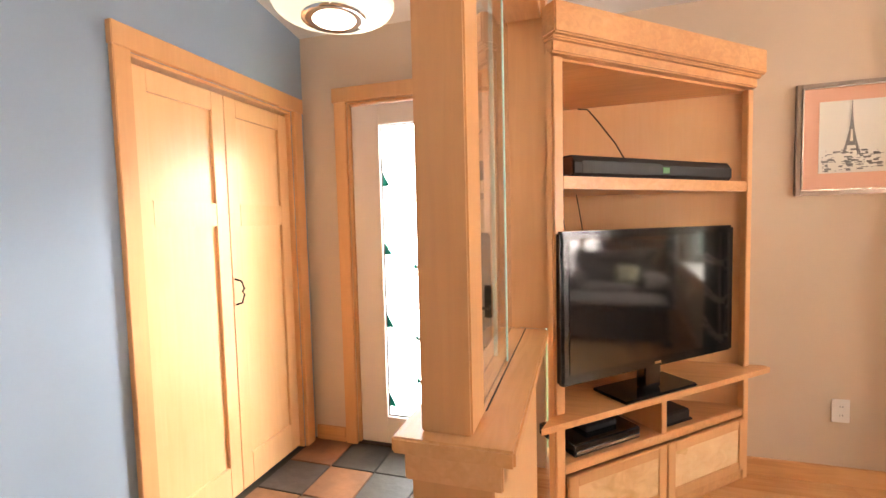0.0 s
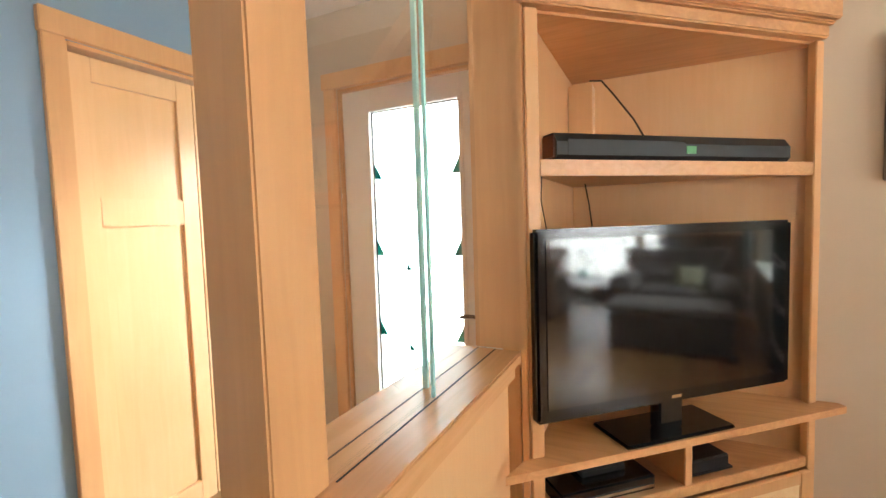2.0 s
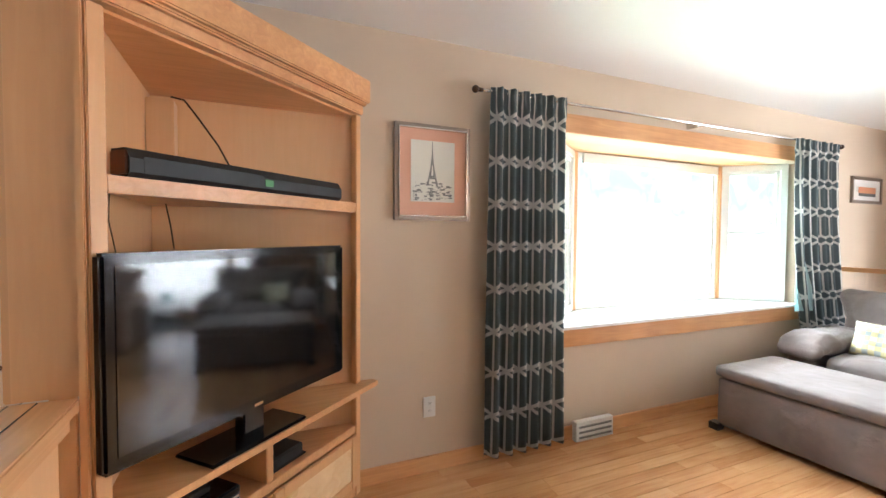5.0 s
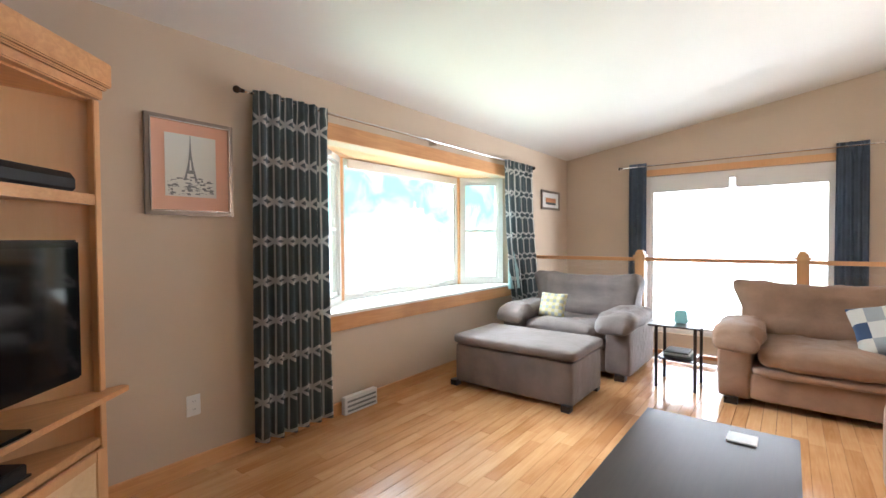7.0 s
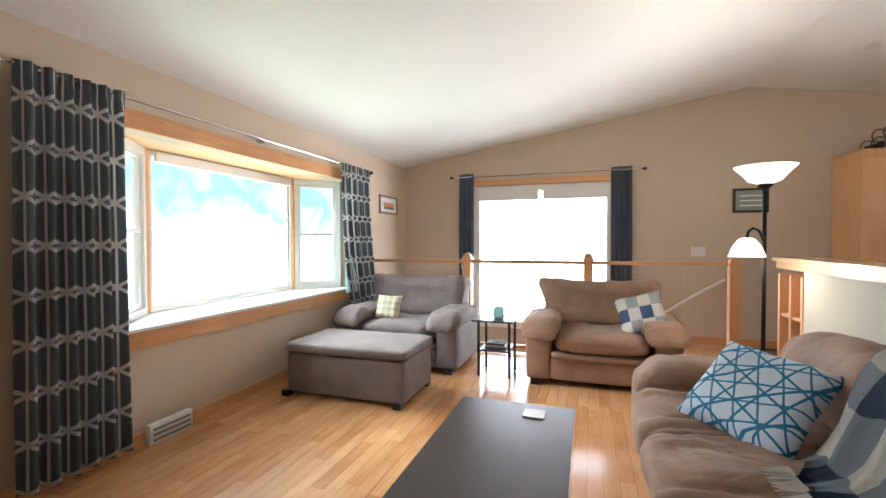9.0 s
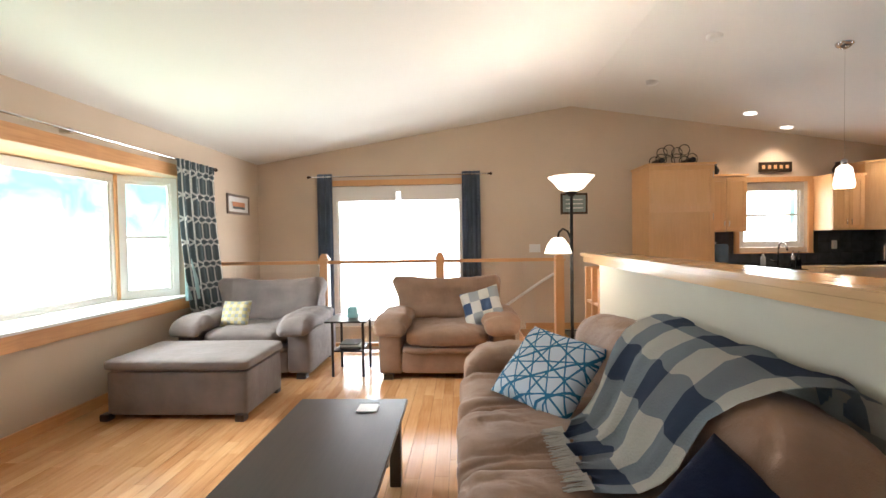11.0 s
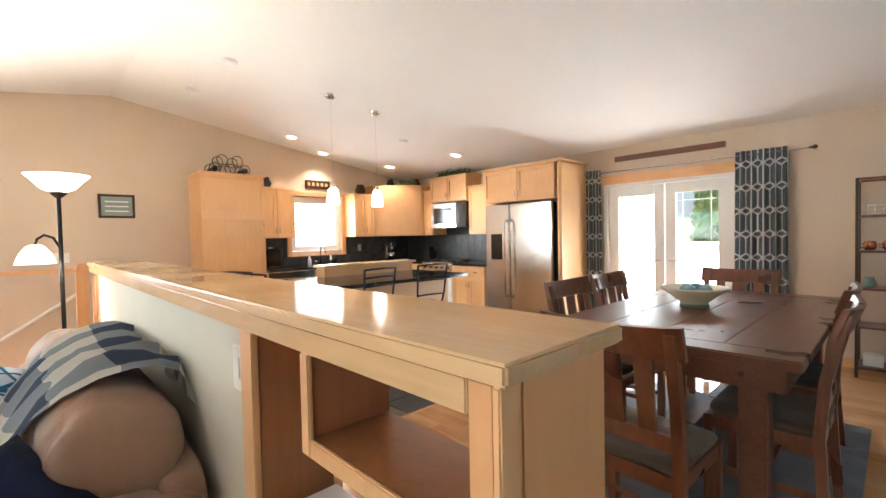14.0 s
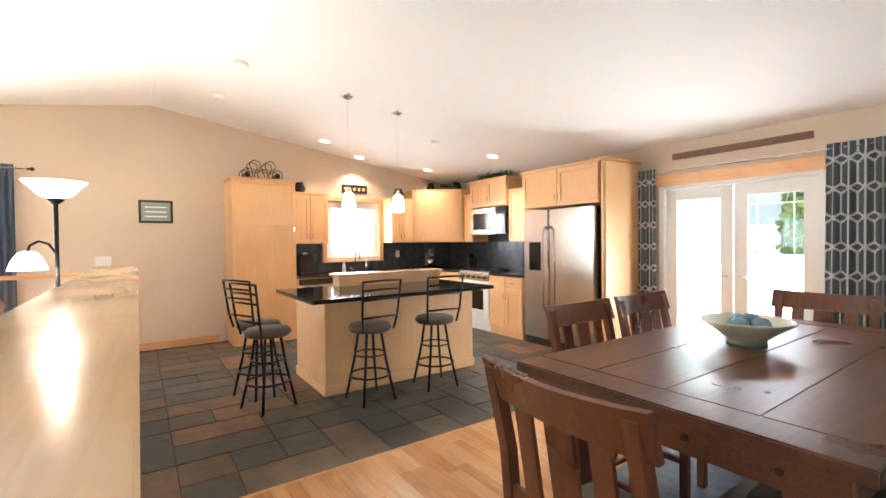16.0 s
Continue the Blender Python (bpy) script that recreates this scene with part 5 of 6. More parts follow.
# ---- kitchen cabinets ----
def cab(name, x0, x1, y0, y1, z0, z1, face, label, doors=2, drawers=False, crown=True, handles=True, split=None):
    """face: '-x' looks west, '+y' looks north."""
    t = thing(name, ((x0 + x1) / 2, (y0 + y1) / 2, z0), label, "kitchen cabinet", "kitchen cabinets")
    slab("body", (x0, x1, y0, y1, z0, z1), cab_wood, t, bevel=0.002)
    a, b = (y0, y1) if face == "-x" else (x0, x1)
    w = (b - a) / doors

    def put(nm, u0, u1, d0, d1, za, zb, mt, par, lab=""):
        dims = (x0 - d1, x0 - d0, u0, u1, za, zb) if face == "-x" else (u0, u1, y1 + d0, y1 + d1, za, zb)
        return slab(nm, dims, mt, par, lab, bevel=0.0015)
    zs = [z0 + 0.01, *(split or []), z1 - 0.01]
    if drawers:
        zs = [z0 + 0.10, z1 - 0.17, z1 - 0.01]
    for za, zb in zip(zs, zs[1:]):
        for k in range(doors):
            u0, u1 = a + k * w + 0.004, a + (k + 1) * w - 0.004
            if drawers and zb > z1 - 0.05:
                d = put("drawer", u0, u1, 0.001, 0.02, za + 0.004, zb, cab_wood, t)
                put("handle", (u0 + u1) / 2 - 0.04, (u0 + u1) / 2 + 0.04, 0.035, 0.043, (za + zb) / 2 - 0.004, (za + zb) / 2 + 0.004, chrome, d)
                continue
            d = put("door", u0 + 0.05, u1 - 0.05, 0.001, 0.010, za + 0.055, zb - 0.055, cab_wood, t)
            put("rail", u0, u1, 0.001, 0.02, zb - 0.055, zb - 0.002, cab_wood, d)
            put("rail", u0, u1, 0.001, 0.02, za + 0.002, za + 0.055, cab_wood, d)
            put("stile", u0, u0 + 0.05, 0.001, 0.02, za + 0.055, zb - 0.055, cab_wood, d)
            put("stile", u1 - 0.05, u1, 0.001, 0.02, za + 0.055, zb - 0.055, cab_wood, d)
            if handles:
                hx = u1 - 0.025 if k % 2 == 0 and doors > 1 else u0 + 0.025
                hz = za + 0.10 if z0 > 1.0 else zb - 0.12
                put("handle", hx - 0.004, hx + 0.004, 0.03, 0.038, hz - 0.04, hz + 0.04, chrome, d)
    if crown:
        dims = (x0 - 0.03, x1, y0 - 0.02, y1 + 0.02, z1, z1 + 0.03) if face == "-x" else (x0 - 0.02, x1 + 0.02, y0, y1 + 0.03, z1, z1 + 0.03)
        slab("crown", dims, cab_wood, t, bevel=0.006)
    return t


cab("pantry_cabinet", 8.95, 9.505, -2.33, -1.50, 0, 2.23, "-x", "tall maple pantry cabinet beside the kitchen wall cabinets", 1, split=[1.68])
cab("wall_cabinet", 9.19, 9.505, -2.89, -2.34, 1.36, 2.10, "-x", "maple wall cabinet between pantry and window", 2)
cab("wall_cabinet", 9.19, 9.505, -4.40, -3.99, 1.36, 2.08, "-x", "maple wall cabinet beside the kitchen window", 2)
cc = thing("corner_wall_cabinet", (9.2, -5.1, 1.36), "taller diagonal maple corner cabinet", "kitchen cabinet", "kitchen cabinets")
plate("body", [(9.505, -5.445), (9.505, -4.41), (9.19, -4.41), (8.62, -5.05), (8.62, -5.445)], 1.36, 2.24, cab_wood, cc)
plate("crown", [(9.505, -5.445), (9.505, -4.39), (9.17, -4.39), (8.60, -5.03), (8.60, -5.445)], 2.24, 2.27, cab_wood, cc)
bm = bmesh.new()
box(bm, 0.06, 0.80, 0.001, 0.018, 1.38, 2.22, 0.003)
box(bm, 0.12, 0.74, 0.018, 0.0205, 1.44, 2.16, 0.0)
bm.transform(Matrix.Translation((9.19, -4.41, 0)) @ Matrix.Rotation(math.atan2(-0.64, -0.57), 4, "Z") @ Matrix.Scale(-1, 4, (0, 1, 0)))
bmesh.ops.recalc_face_normals(bm, faces=bm.faces)
part("door", bm, cab_wood, cc)
cab("wall_cabinet", 8.39, 8.61, -5.445, -5.12, 1.36, 2.13, "+y", "narrow maple wall cabinet beside the microwave", 1)
cab("wall_cabinet", 7.52, 8.38, -5.445, -5.07, 1.92, 2.33, "+y", "short maple cabinet above the microwave", 2)
cab("wall_cabinet", 6.92, 7.51, -5.445, -5.12, 1.36, 2.12, "+y", "maple wall cabinet beside the refrigerator", 1)
cab("wall_cabinet", 5.70, 6.90, -5.445, -4.80, 1.80, 2.27, "+y", "deep maple cabinet above the refrigerator", 2)
# The refrigerator's side panel: a single board with a crown, no cabinet.
sp_ = thing("broom_cabinet", (5.66, -5.1, 0), "tall maple end panel beside the refrigerator", "kitchen cabinet")
slab("panel", (5.60, 5.66, -5.445, -4.76, 0, 2.27), cab_wood, sp_, bevel=0.02)
slab("crown", (5.58, 5.68, -5.445, -4.74, 2.27, 2.30), cab_wood, sp_)
cab("base_cabinet", 6.92, 7.60, -5.445, -4.80, 0, 0.86, "+y", "maple base cabinet with drawers above two doors", 2, True, False)
cab("base_cabinet", 8.38, 9.505, -5.445, -4.80, 0, 0.86, "+y", "maple corner base cabinet with a drawer", 2, True, False)
cab("base_cabinet", 8.90, 9.505, -4.79, -3.10, 0, 0.86, "-x", "maple sink base cabinets below the window", 3, True, False)
dw = thing("dishwasher", (9.2, -2.7, 0), "stainless steel dishwasher below the counter", "dishwasher")
slab("body", (8.92, 9.505, -3.09, -2.34, 0.02, 0.86), steel, dw)
slab("control_strip", (8.905, 8.92, -3.07, -2.36, 0.76, 0.85), black_gloss, dw)
tube("handle", [(8.905, -3.0, 0.74), (8.87, -3.0, 0.74), (8.87, -2.43, 0.74), (8.905, -2.43, 0.74)], 0.01, steel, dw)
slab("counter_west", (8.86, 9.505, -4.77, -2.34, 0.862, 0.90), granite, None, "polished black granite counter", kind="structure")
slab("counter_south", [(8.385, 9.505, -5.445, -4.775, 0.862, 0.90), (6.91, 7.60, -5.445, -4.77, 0.862, 0.90)], granite, None, "polished black granite counter", kind="structure")
spl = tagged(new("wall_splashback"), "dark slate tiled splashback", "wall tiles", kind="structure")
bm = bmesh.new()
box(bm, -0.005, 0, 0.002, 0.148, 0.002, 0.148, 0.002)
tile_me = bpy.data.meshes.new("tile")
bm.to_mesh(tile_me)
bm.free()
tile_me.materials.append(splash_slate)
slab("splash_bed", [(9.498, 9.51, -5.44, -2.34, 0.90, 1.05), (9.498, 9.51, -5.44, -4.0, 1.05, 1.36), (9.498, 9.51, -2.90, -2.34, 1.05, 1.36), (6.92, 9.49, -5.45, -5.438, 0.90, 1.36), (7.52, 8.38, -5.45, -5.438, 1.36, 1.5)], grout, kind="structure", bevel=0)
for j in range(3):
    for i in range(20):
        y = -5.42 + i * 0.152
        if y > -2.49 or (j > 0 and -4.1 < y < -2.85):
            continue
        o = new("tile", tile_me)
        o.parent, o.location = spl, (9.496, y, 0.903 + j * 0.152)
    for i in range(17):
        o = new("tile", tile_me)
        o.parent, o.location, o.rotation_euler = spl, (6.92 + (i + 1) * 0.152, -5.434, 0.903 + j * 0.152), (0, 0, radians(90))
        o.location.x = 6.92 + i * 0.152 + 0.152
        o.rotation_euler = (0, 0, radians(90))

fg = thing("refrigerator", (6.3, -5.1, 0), "stainless steel side by side refrigerator with a black ice dispenser", "refrigerator")
slab("body", (5.74, 6.87, -5.44, -4.84, 0.02, 1.76), black_matt, fg)
for nm, x0, x1, hx in (("freezer_door", 6.43, 6.865, 6.47), ("door", 5.745, 6.42, 6.38)):
    d = slab(nm, (x0, x1, -4.838, -4.765, 0.10, 1.765), steel, fg, bevel=0.012)
    tube("handle", [(hx, -4.766, 0.45), (hx, -4.715, 0.50), (hx, -4.70, 1.0), (hx, -4.715, 1.50), (hx, -4.766, 1.55)], 0.012, steel, d)
    if nm == "freezer_door":
        slab("dispenser", (6.56, 6.76, -4.7655, -4.760, 0.98, 1.35), black_gloss, d, "black ice dispenser", bevel=0.002)
slab("kick_plate", (5.75, 6.86, -4.83, -4.80, 0.0, 0.095), black_matt, fg)
mw = thing("microwave", (7.95, -5.2, 1.48), "stainless over-range microwave with a dark window", "microwave")
slab("body", (7.53, 8.37, -5.44, -5.08, 1.48, 1.905), black_matt, mw)
d = slab("door", (7.75, 8.37, -5.078, -5.05, 1.485, 1.90), steel, mw, bevel=0.006)
slab("window", (7.85, 8.30, -5.049, -5.046, 1.55, 1.82), black_gloss, d, bevel=0)
slab("control_panel", (7.53, 7.745, -5.078, -5.05, 1.485, 1.90), black_gloss, mw, bevel=0.004)
tube("handle", [(7.79, -5.05, 1.53), (7.79, -5.015, 1.56), (7.79, -5.015, 1.83), (7.79, -5.05, 1.86)], 0.009, chrome, mw)
so = thing("stove", (7.99, -5.1, 0), "white and steel kitchen range with a black top", "stove")
slab("body", (7.615, 8.37, -5.43, -4.82, 0.0, 0.88), white_paint, so)
slab("oven_door", (7.63, 8.355, -4.818, -4.79, 0.20, 0.74), white_plastic, so)
slab("oven_window", (7.75, 8.24, -4.789, -4.786, 0.32, 0.62), black_gloss, so, bevel=0)
tube("oven_handle", [(7.68, -4.79, 0.70), (7.68, -4.745, 0.70), (8.30, -4.745, 0.70), (8.30, -4.79, 0.70)], 0.011, chrome, so)
slab("control_panel", (7.63, 8.355, -4.818, -4.795, 0.76, 0.87), steel, so)
for k in range(5):
    pole("knob", (7.72 + k * 0.135, -4.795, 0.815), (7.72 + k * 0.135, -4.765, 0.815), 0.018, black_matt, so)
slab("cooktop", (7.615, 8.37, -5.43, -4.80, 0.881, 0.905), steel, so)
for x in (7.81, 8.17):
    for y in (-5.27, -4.98):
        lathe("burner", [(0.001, 0.0), (0.09, 0.0), (0.09, 0.02), (0.05, 0.025), (0.001, 0.025)], (x, y, 0.906), black_iron, so)
slab("grate", [(7.65, 8.33, y, y + 0.012, 0.932, 0.945) for y in (-5.36, -5.18, -5.06, -4.88)], black_iron, so)

fa = thing("kitchen_tap", (9.28, -3.45, 0.90), "tall curved chrome kitchen tap", "tap")
tube("spout", [(9.33, -3.40, 0.901), (9.33, -3.40, 1.10), (9.31, -3.40, 1.19), (9.25, -3.40, 1.22), (9.18, -3.40, 1.18), (9.16, -3.40, 1.10)], 0.011, chrome, fa)
tube("lever", [(9.33, -3.38, 0.93), (9.33, -3.30, 0.97)], 0.008, chrome, fa)
for k, (x, y) in enumerate(((9.34, -3.60), (9.34, -3.68), (9.33, -3.20))):
    b = thing("soap_bottle", (x, y, 0.9), "small pump bottle beside the tap", "bottle", "counter bottles")
    lathe("bottle_body", [(0.001, 0), (0.03, 0), (0.03, 0.10), (0.012, 0.125), (0.012, 0.15), (0.001, 0.15)], (x, y, 0.901), (chrome, black_gloss, white_plastic)[k], b)
    tube("pump", [(x, y, 1.05), (x, y, 1.08), (x - 0.03, y, 1.08)], 0.004, chrome, b, n=6)
cm = thing("coffee_grinder", (9.2, -4.75, 0.9), "chrome and black stand mixer on the counter", "kitchen appliance")
slab("base", (9.10, 9.30, -4.84, -4.66, 0.901, 0.94), black_gloss, cm, bevel=0.01)
slab("column", (9.22, 9.30, -4.80, -4.70, 0.94, 1.16), chrome, cm, bevel=0.01)
slab("head", (9.08, 9.30, -4.81, -4.69, 1.16, 1.25), chrome, cm, bevel=0.02)
lathe("jug", [(0.04, 0.0), (0.065, 0.04), (0.06, 0.12), (0.055, 0.12), (0.06, 0.04), (0.04, 0.005)], (9.15, -4.75, 0.942), chrome, cm)
bl = thing("coffee_maker", (9.3, -2.55, 0.9), "black coffee maker on the counter beside the pantry", "kitchen appliance")
slab("body", (9.18, 9.40, -2.66, -2.44, 0.901, 1.20), black_gloss, bl, bevel=0.02)
slab("tray", (9.08, 9.18, -2.64, -2.46, 0.901, 0.93), black_matt, bl, bevel=0.004)
kb = thing("knife_block", (8.62, -5.25, 0.9), "black knife block on the counter", "knife block")
slab("block", (8.55, 8.70, -5.33, -5.15, 0.901, 1.08), black_matt, kb, bevel=0.01)
for k in range(4):
    slab("knife_handle", (8.57 + k * 0.03, 8.585 + k * 0.03, -5.28, -5.25, 1.081, 1.15), black_gloss, kb)
for y, z in ((-3.99 - 0.28, 1.16), (-2.62, 1.16), (-5.0, 1.16)):
    wall_plate("wall_outlet", pose(9.49, y, z, 0, 0, -90), "white outlet on the dark splashback")
sg = thing("kitchen_sign", (9.5, -3.45, 2.22), "small dark sign with pale letters above the kitchen window", "sign")
slab("board", (9.49, 9.509, -3.70, -3.25, 2.19, 2.33), bronze, sg)
for k in range(5):
    slab("lettering", (9.487, 9.4895, -3.65 + k * 0.08, -3.61 + k * 0.08, 2.235, 2.285), maple, sg, bevel=0)
wr = thing("wine_rack", (9.2, -1.9, 2.26), "black scrolled iron wine rack on the pantry", "wine rack")
for k in range(3):
    for s in (0, 1):
        y, z = -2.13 + k * 0.2 + 0.1 * s, 2.335 + 0.12 * s
        if k == 2 and s:
            continue
        for x in (9.1, 9.3):
            tube("ring", [(x, y + 0.07 * math.cos(a), z + 0.07 * math.sin(a)) for a in [i * math.pi / 8 for i in range(17)]], 0.006, black_iron, wr, n=6)
for k, y in enumerate((-2.12, -1.72)):
    b = thing("bottle", (9.2, y, 2.29), "dark wine bottle lying in the iron rack", "bottle", "wine bottles")
    pole("glass", (9.05, y, 2.315), (9.30, y, 2.315), 0.036, black_gloss, b)
random.seed(8)
for i, (x, y, s, nm, z) in enumerate(((9.3, -2.5, 0.09, "jar", 2.13), (9.3, -4.2, 0.10, "jar", 2.11), (9.2, -4.8, 0.08, "kettle", 2.27), (8.95, -5.2, 0.09, "pot", 2.27), (9.15, -5.05, 0.07, "pot", 2.27), (8.5, -5.3, 0.06, "jug", 2.16))):
    b = thing(nm, (x, y, z), "dark decorative vessel standing on the wall cabinets", nm, "vessels on the cabinets")
    lathe("vessel", [(0.001, 0), (s * 0.7, 0), (s, s * 0.7), (s * 0.6, s * 1.5), (s * 0.7, s * 1.7), (s * 0.5, s * 1.6)], (x, y, z + 0.001), bronze if i % 2 else black_iron, b)
for x0, x1, y, z in ((7.6, 8.3, -5.2, 2.361), (8.75, 9.3, -5.0, 2.271)):
    g = thing("trailing_garland", ((x0 + x1) / 2, y, z), "dark green leafy garland lying on the cabinets", "garland", "garlands")
    verts, faces = [], []
    for k in range(420):
        p = Vector((random.uniform(x0, x1), y + random.gauss(0, 0.04), z + abs(random.gauss(0, 0.045)) + 0.01))
        q = Euler((random.random() * 6, random.random() * 6, random.random() * 6)).to_matrix()
        i = len(verts)
        verts += [p + q @ Vector(v) * 0.028 for v in ((-1, 0, 0), (0, -0.4, 0), (1, 0, 0), (0, 0.4, 0))]
        faces.append((i, i + 1, i + 2, i + 3))
    me = bpy.data.meshes.new("leaves")
    me.from_pydata(verts, [], faces)
    me.materials.append(leaf)
    ob = new("leaves", me)
    ob.parent, ob.location = g, -ORG[g]

# island and stools
isl = thing("kitchen_island", (6.85, -2.65, 0), "maple kitchen island with a polished black top", "kitchen island")
slab("body", (6.40, 7.25, -3.50, -1.83, 0.09, 0.855), cab_wood, isl)
slab("plinth", (6.385, 7.25, -3.515, -1.815, 0, 0.089), cab_wood, isl)
slab("worktop", (6.17, 7.32, -3.62, -1.64, 0.856, 0.892), granite, isl, "polished black granite top", bevel=0.006)
slab("raised_back", (7.12, 7.30, -3.55, -2.25, 0.893, 1.0), cab_wood, isl)
slab("raised_top", (7.08, 7.34, -3.58, -2.22, 1.001, 1.03), maple_bar, isl)


def stool():
    t = thing("bar_stool", (0, 0, 0), "black iron ladder back bar stool with a brown round seat", "bar stool", "bar stools")
    lathe("seat", [(0.001, 0.0), (0.17, 0.0), (0.19, 0.03), (0.17, 0.06), (0.001, 0.065)], (0, 0, 0.60), seat_mat, t, "round brown padded seat")
    for i in range(4):
        a = math.pi / 4 + i * math.pi / 2
        tube("leg", [(0.10 * math.cos(a), 0.10 * math.sin(a), 0.60), (0.14 * math.cos(a), 0.14 * math.sin(a), 0.35), (0.22 * math.cos(a), 0.22 * math.sin(a), 0.0)], 0.012, black_iron, t)
    tube("foot_ring", [(0.135 * math.cos(a), 0.135 * math.sin(a), 0.40) for a in [k * math.pi / 10 for k in range(21)]], 0.007, black_iron, t)
    tube("foot_ring", [(0.175 * math.cos(a), 0.175 * math.sin(a), 0.22) for a in [k * math.pi / 10 for k in range(21)]], 0.009, black_iron, t)
    for s in (-1, 1):
        tube("back_upright", [(-0.15, s * 0.15, 0.62), (-0.18, s * 0.17, 0.75), (-0.22, s * 0.185, 1.05)], 0.010, black_iron, t)
    for k, z in enumerate((0.74, 0.89, 0.97, 1.045)):
        x = -0.18 - 0.04 * (z - 0.75) / 0.30
        tube("back_slat", [(x, -0.178, z), (x - 0.03, 0, z + 0.008), (x, 0.178, z)], 0.009, black_iron, t)
    return t


s0 = stool()
places = [(6.46, -1.36, -70), (6.84, -1.37, -66), (6.12, -2.13, 5), (6.10, -2.80, -5)]
for x, y, a in places[1:]:
    copy_thing(s0, pose(x, y, 0, 0, 0, a))
s0.matrix_world = pose(*places[0][:2], 0, 0, 0, places[0][2])

# ceiling lamps
for k, (x, y) in enumerate(((7.02, -2.33), (6.99, -2.91))):
    t = thing("pendant_lamp", (x, y, 1.7), "small frosted glass pendant lamp on a thin cord over the island", "pendant lamp", "pendant lamps")
    zc = roof_z(y)
    lathe("canopy", [(0.001, -0.045), (0.03, -0.04), (0.065, -0.012), (0.068, 0.01)], (x, y, zc), chrome, t)
    pole("cord", (x, y, 1.93), (x, y, zc - 0.03), 0.0014, steel, t)
    lathe("cap", [(0.02, 0.0), (0.03, 0.0), (0.02, 0.05), (0.006, 0.06)], (x, y, 1.90), chrome, t)
    lathe("shade", [(0.065, 0.0), (0.075, 0.03), (0.055, 0.17), (0.025, 0.20)], (x, y, 1.71), glow_glass, t, "white frosted glass shade")
    la = bpy.data.lights.new("lamp_bulb_pendant", "POINT")
    la.energy, la.color, la.shadow_soft_size = 6, (1, 0.8, 0.6), 0.05
    new("lamp_bulb_pendant", la).location = (x, y, 1.66)
for x, y in ((8.90, -2.75), (9.25, -3.45), (8.87, -4.54), (7.32, -4.63)):
    t = thing("recessed_light", (x, y, roof_z(y)), "lit round recessed ceiling light", "ceiling light", "recessed lights")
    tilt = rot(math.degrees(math.atan(SLOPE_S)))
    for nm, r0, r1, mt, dz in (("trim_ring", 0.07, 0.095, white_plastic, -0.006), ("lens", 0.0, 0.07, can_glow, -0.004)):
        bm = bmesh.new()
        if nm == "lens":
            bmesh.ops.create_cone(bm, cap_ends=True, segments=24, radius1=r1, radius2=r1, depth=0.006)
        else:
            ro = [bm.verts.new((r1 * math.cos(a), r1 * math.sin(a), 0)) for a in [k * math.pi / 12 for k in range(24)]]
            ri = [bm.verts.new((r0 * math.cos(a), r0 * math.sin(a), -0.004)) for a in [k * math.pi / 12 for k in range(24)]]
            for k in range(24):
                bm.faces.new((ro[k], ro[(k + 1) % 24], ri[(k + 1) % 24], ri[k]))
        bm.transform(Matrix.Translation((x, y, roof_z(y) + dz)) @ tilt)
        part(nm, bm, mt, t)
    la = bpy.data.lights.new("lamp_recessed", "SPOT")
    la.energy, la.color, la.spot_size, la.spot_blend, la.shadow_soft_size = 40, (1, 0.82, 0.62), radians(110), 0.6, 0.06
    new("lamp_recessed", la).location = (x, y, roof_z(y) - 0.03)
for x, y, nm, lab in ((8.31, -1.28, "smoke_detector", "round cream smoke detector on the ceiling"), (7.14, -1.32, "ceiling_speaker", "flat round white ceiling cover"), (7.51, -3.76, "ceiling_speaker", "flat round white ceiling cover")):
    t = thing(nm, (x, y, roof_z(y)), lab, "ceiling fitting")
    lathe("cover", [(0.001, -0.035), (0.05, -0.033), (0.065, -0.02), (0.068, 0.012)], (x, y, roof_z(y)), white_plastic, t)

# ---- dining ----
rug = thing("area_rug", (3.5, -2.7, 0), "flat grey rug under the dining table", "rug")
slab("mat", (2.72, 4.15, -3.75, -1.72, 0.001, 0.012), rug_mat, rug, bevel=0.004)
dt = thing("dining_table", (3.43, -2.95, 0.012), "large dark brown plank dining table with heavy square legs", "dining table")
slab("breadboard_end", (2.85, 4.03, -2.02, -1.86, 0.785, 0.83), table_wood, dt, bevel=0.006)
slab("breadboard_end", (2.85, 4.03, -4.06, -3.90, 0.785, 0.83), table_wood, dt, bevel=0.006)
for k in range(4):
    slab("plank", (2.85 + k * 0.295, 3.1445 + k * 0.295, -3.898, -2.022, 0.786, 0.829), table_wood, dt, bevel=0.003)
for rail_box in [(2.90, 3.98, -1.91, -1.88, 0.69, 0.784), (2.90, 3.98, -4.04, -4.01, 0.69, 0.784), (2.90, 2.93, -4.01, -1.91, 0.69, 0.784), (3.95, 3.98, -4.01, -1.91, 0.69, 0.784)]:
    slab("apron", [rail_box], table_wood, dt)
for x in (2.98, 3.80):
    for y in (-2.12, -3.90):
        slab("leg", (x, x + 0.11, y, y + 0.11, 0.012, 0.784), table_wood, dt, bevel=0.006)
slab("stretcher", [(3.42, 3.50, -3.86, -2.03, 0.15, 0.22)], table_wood, dt)
for x in (3.05, 3.30, 3.60, 3.86):
    pole("bolt", (x, -1.879, 0.745), (x, -1.872, 0.745), 0.012, bronze, dt)


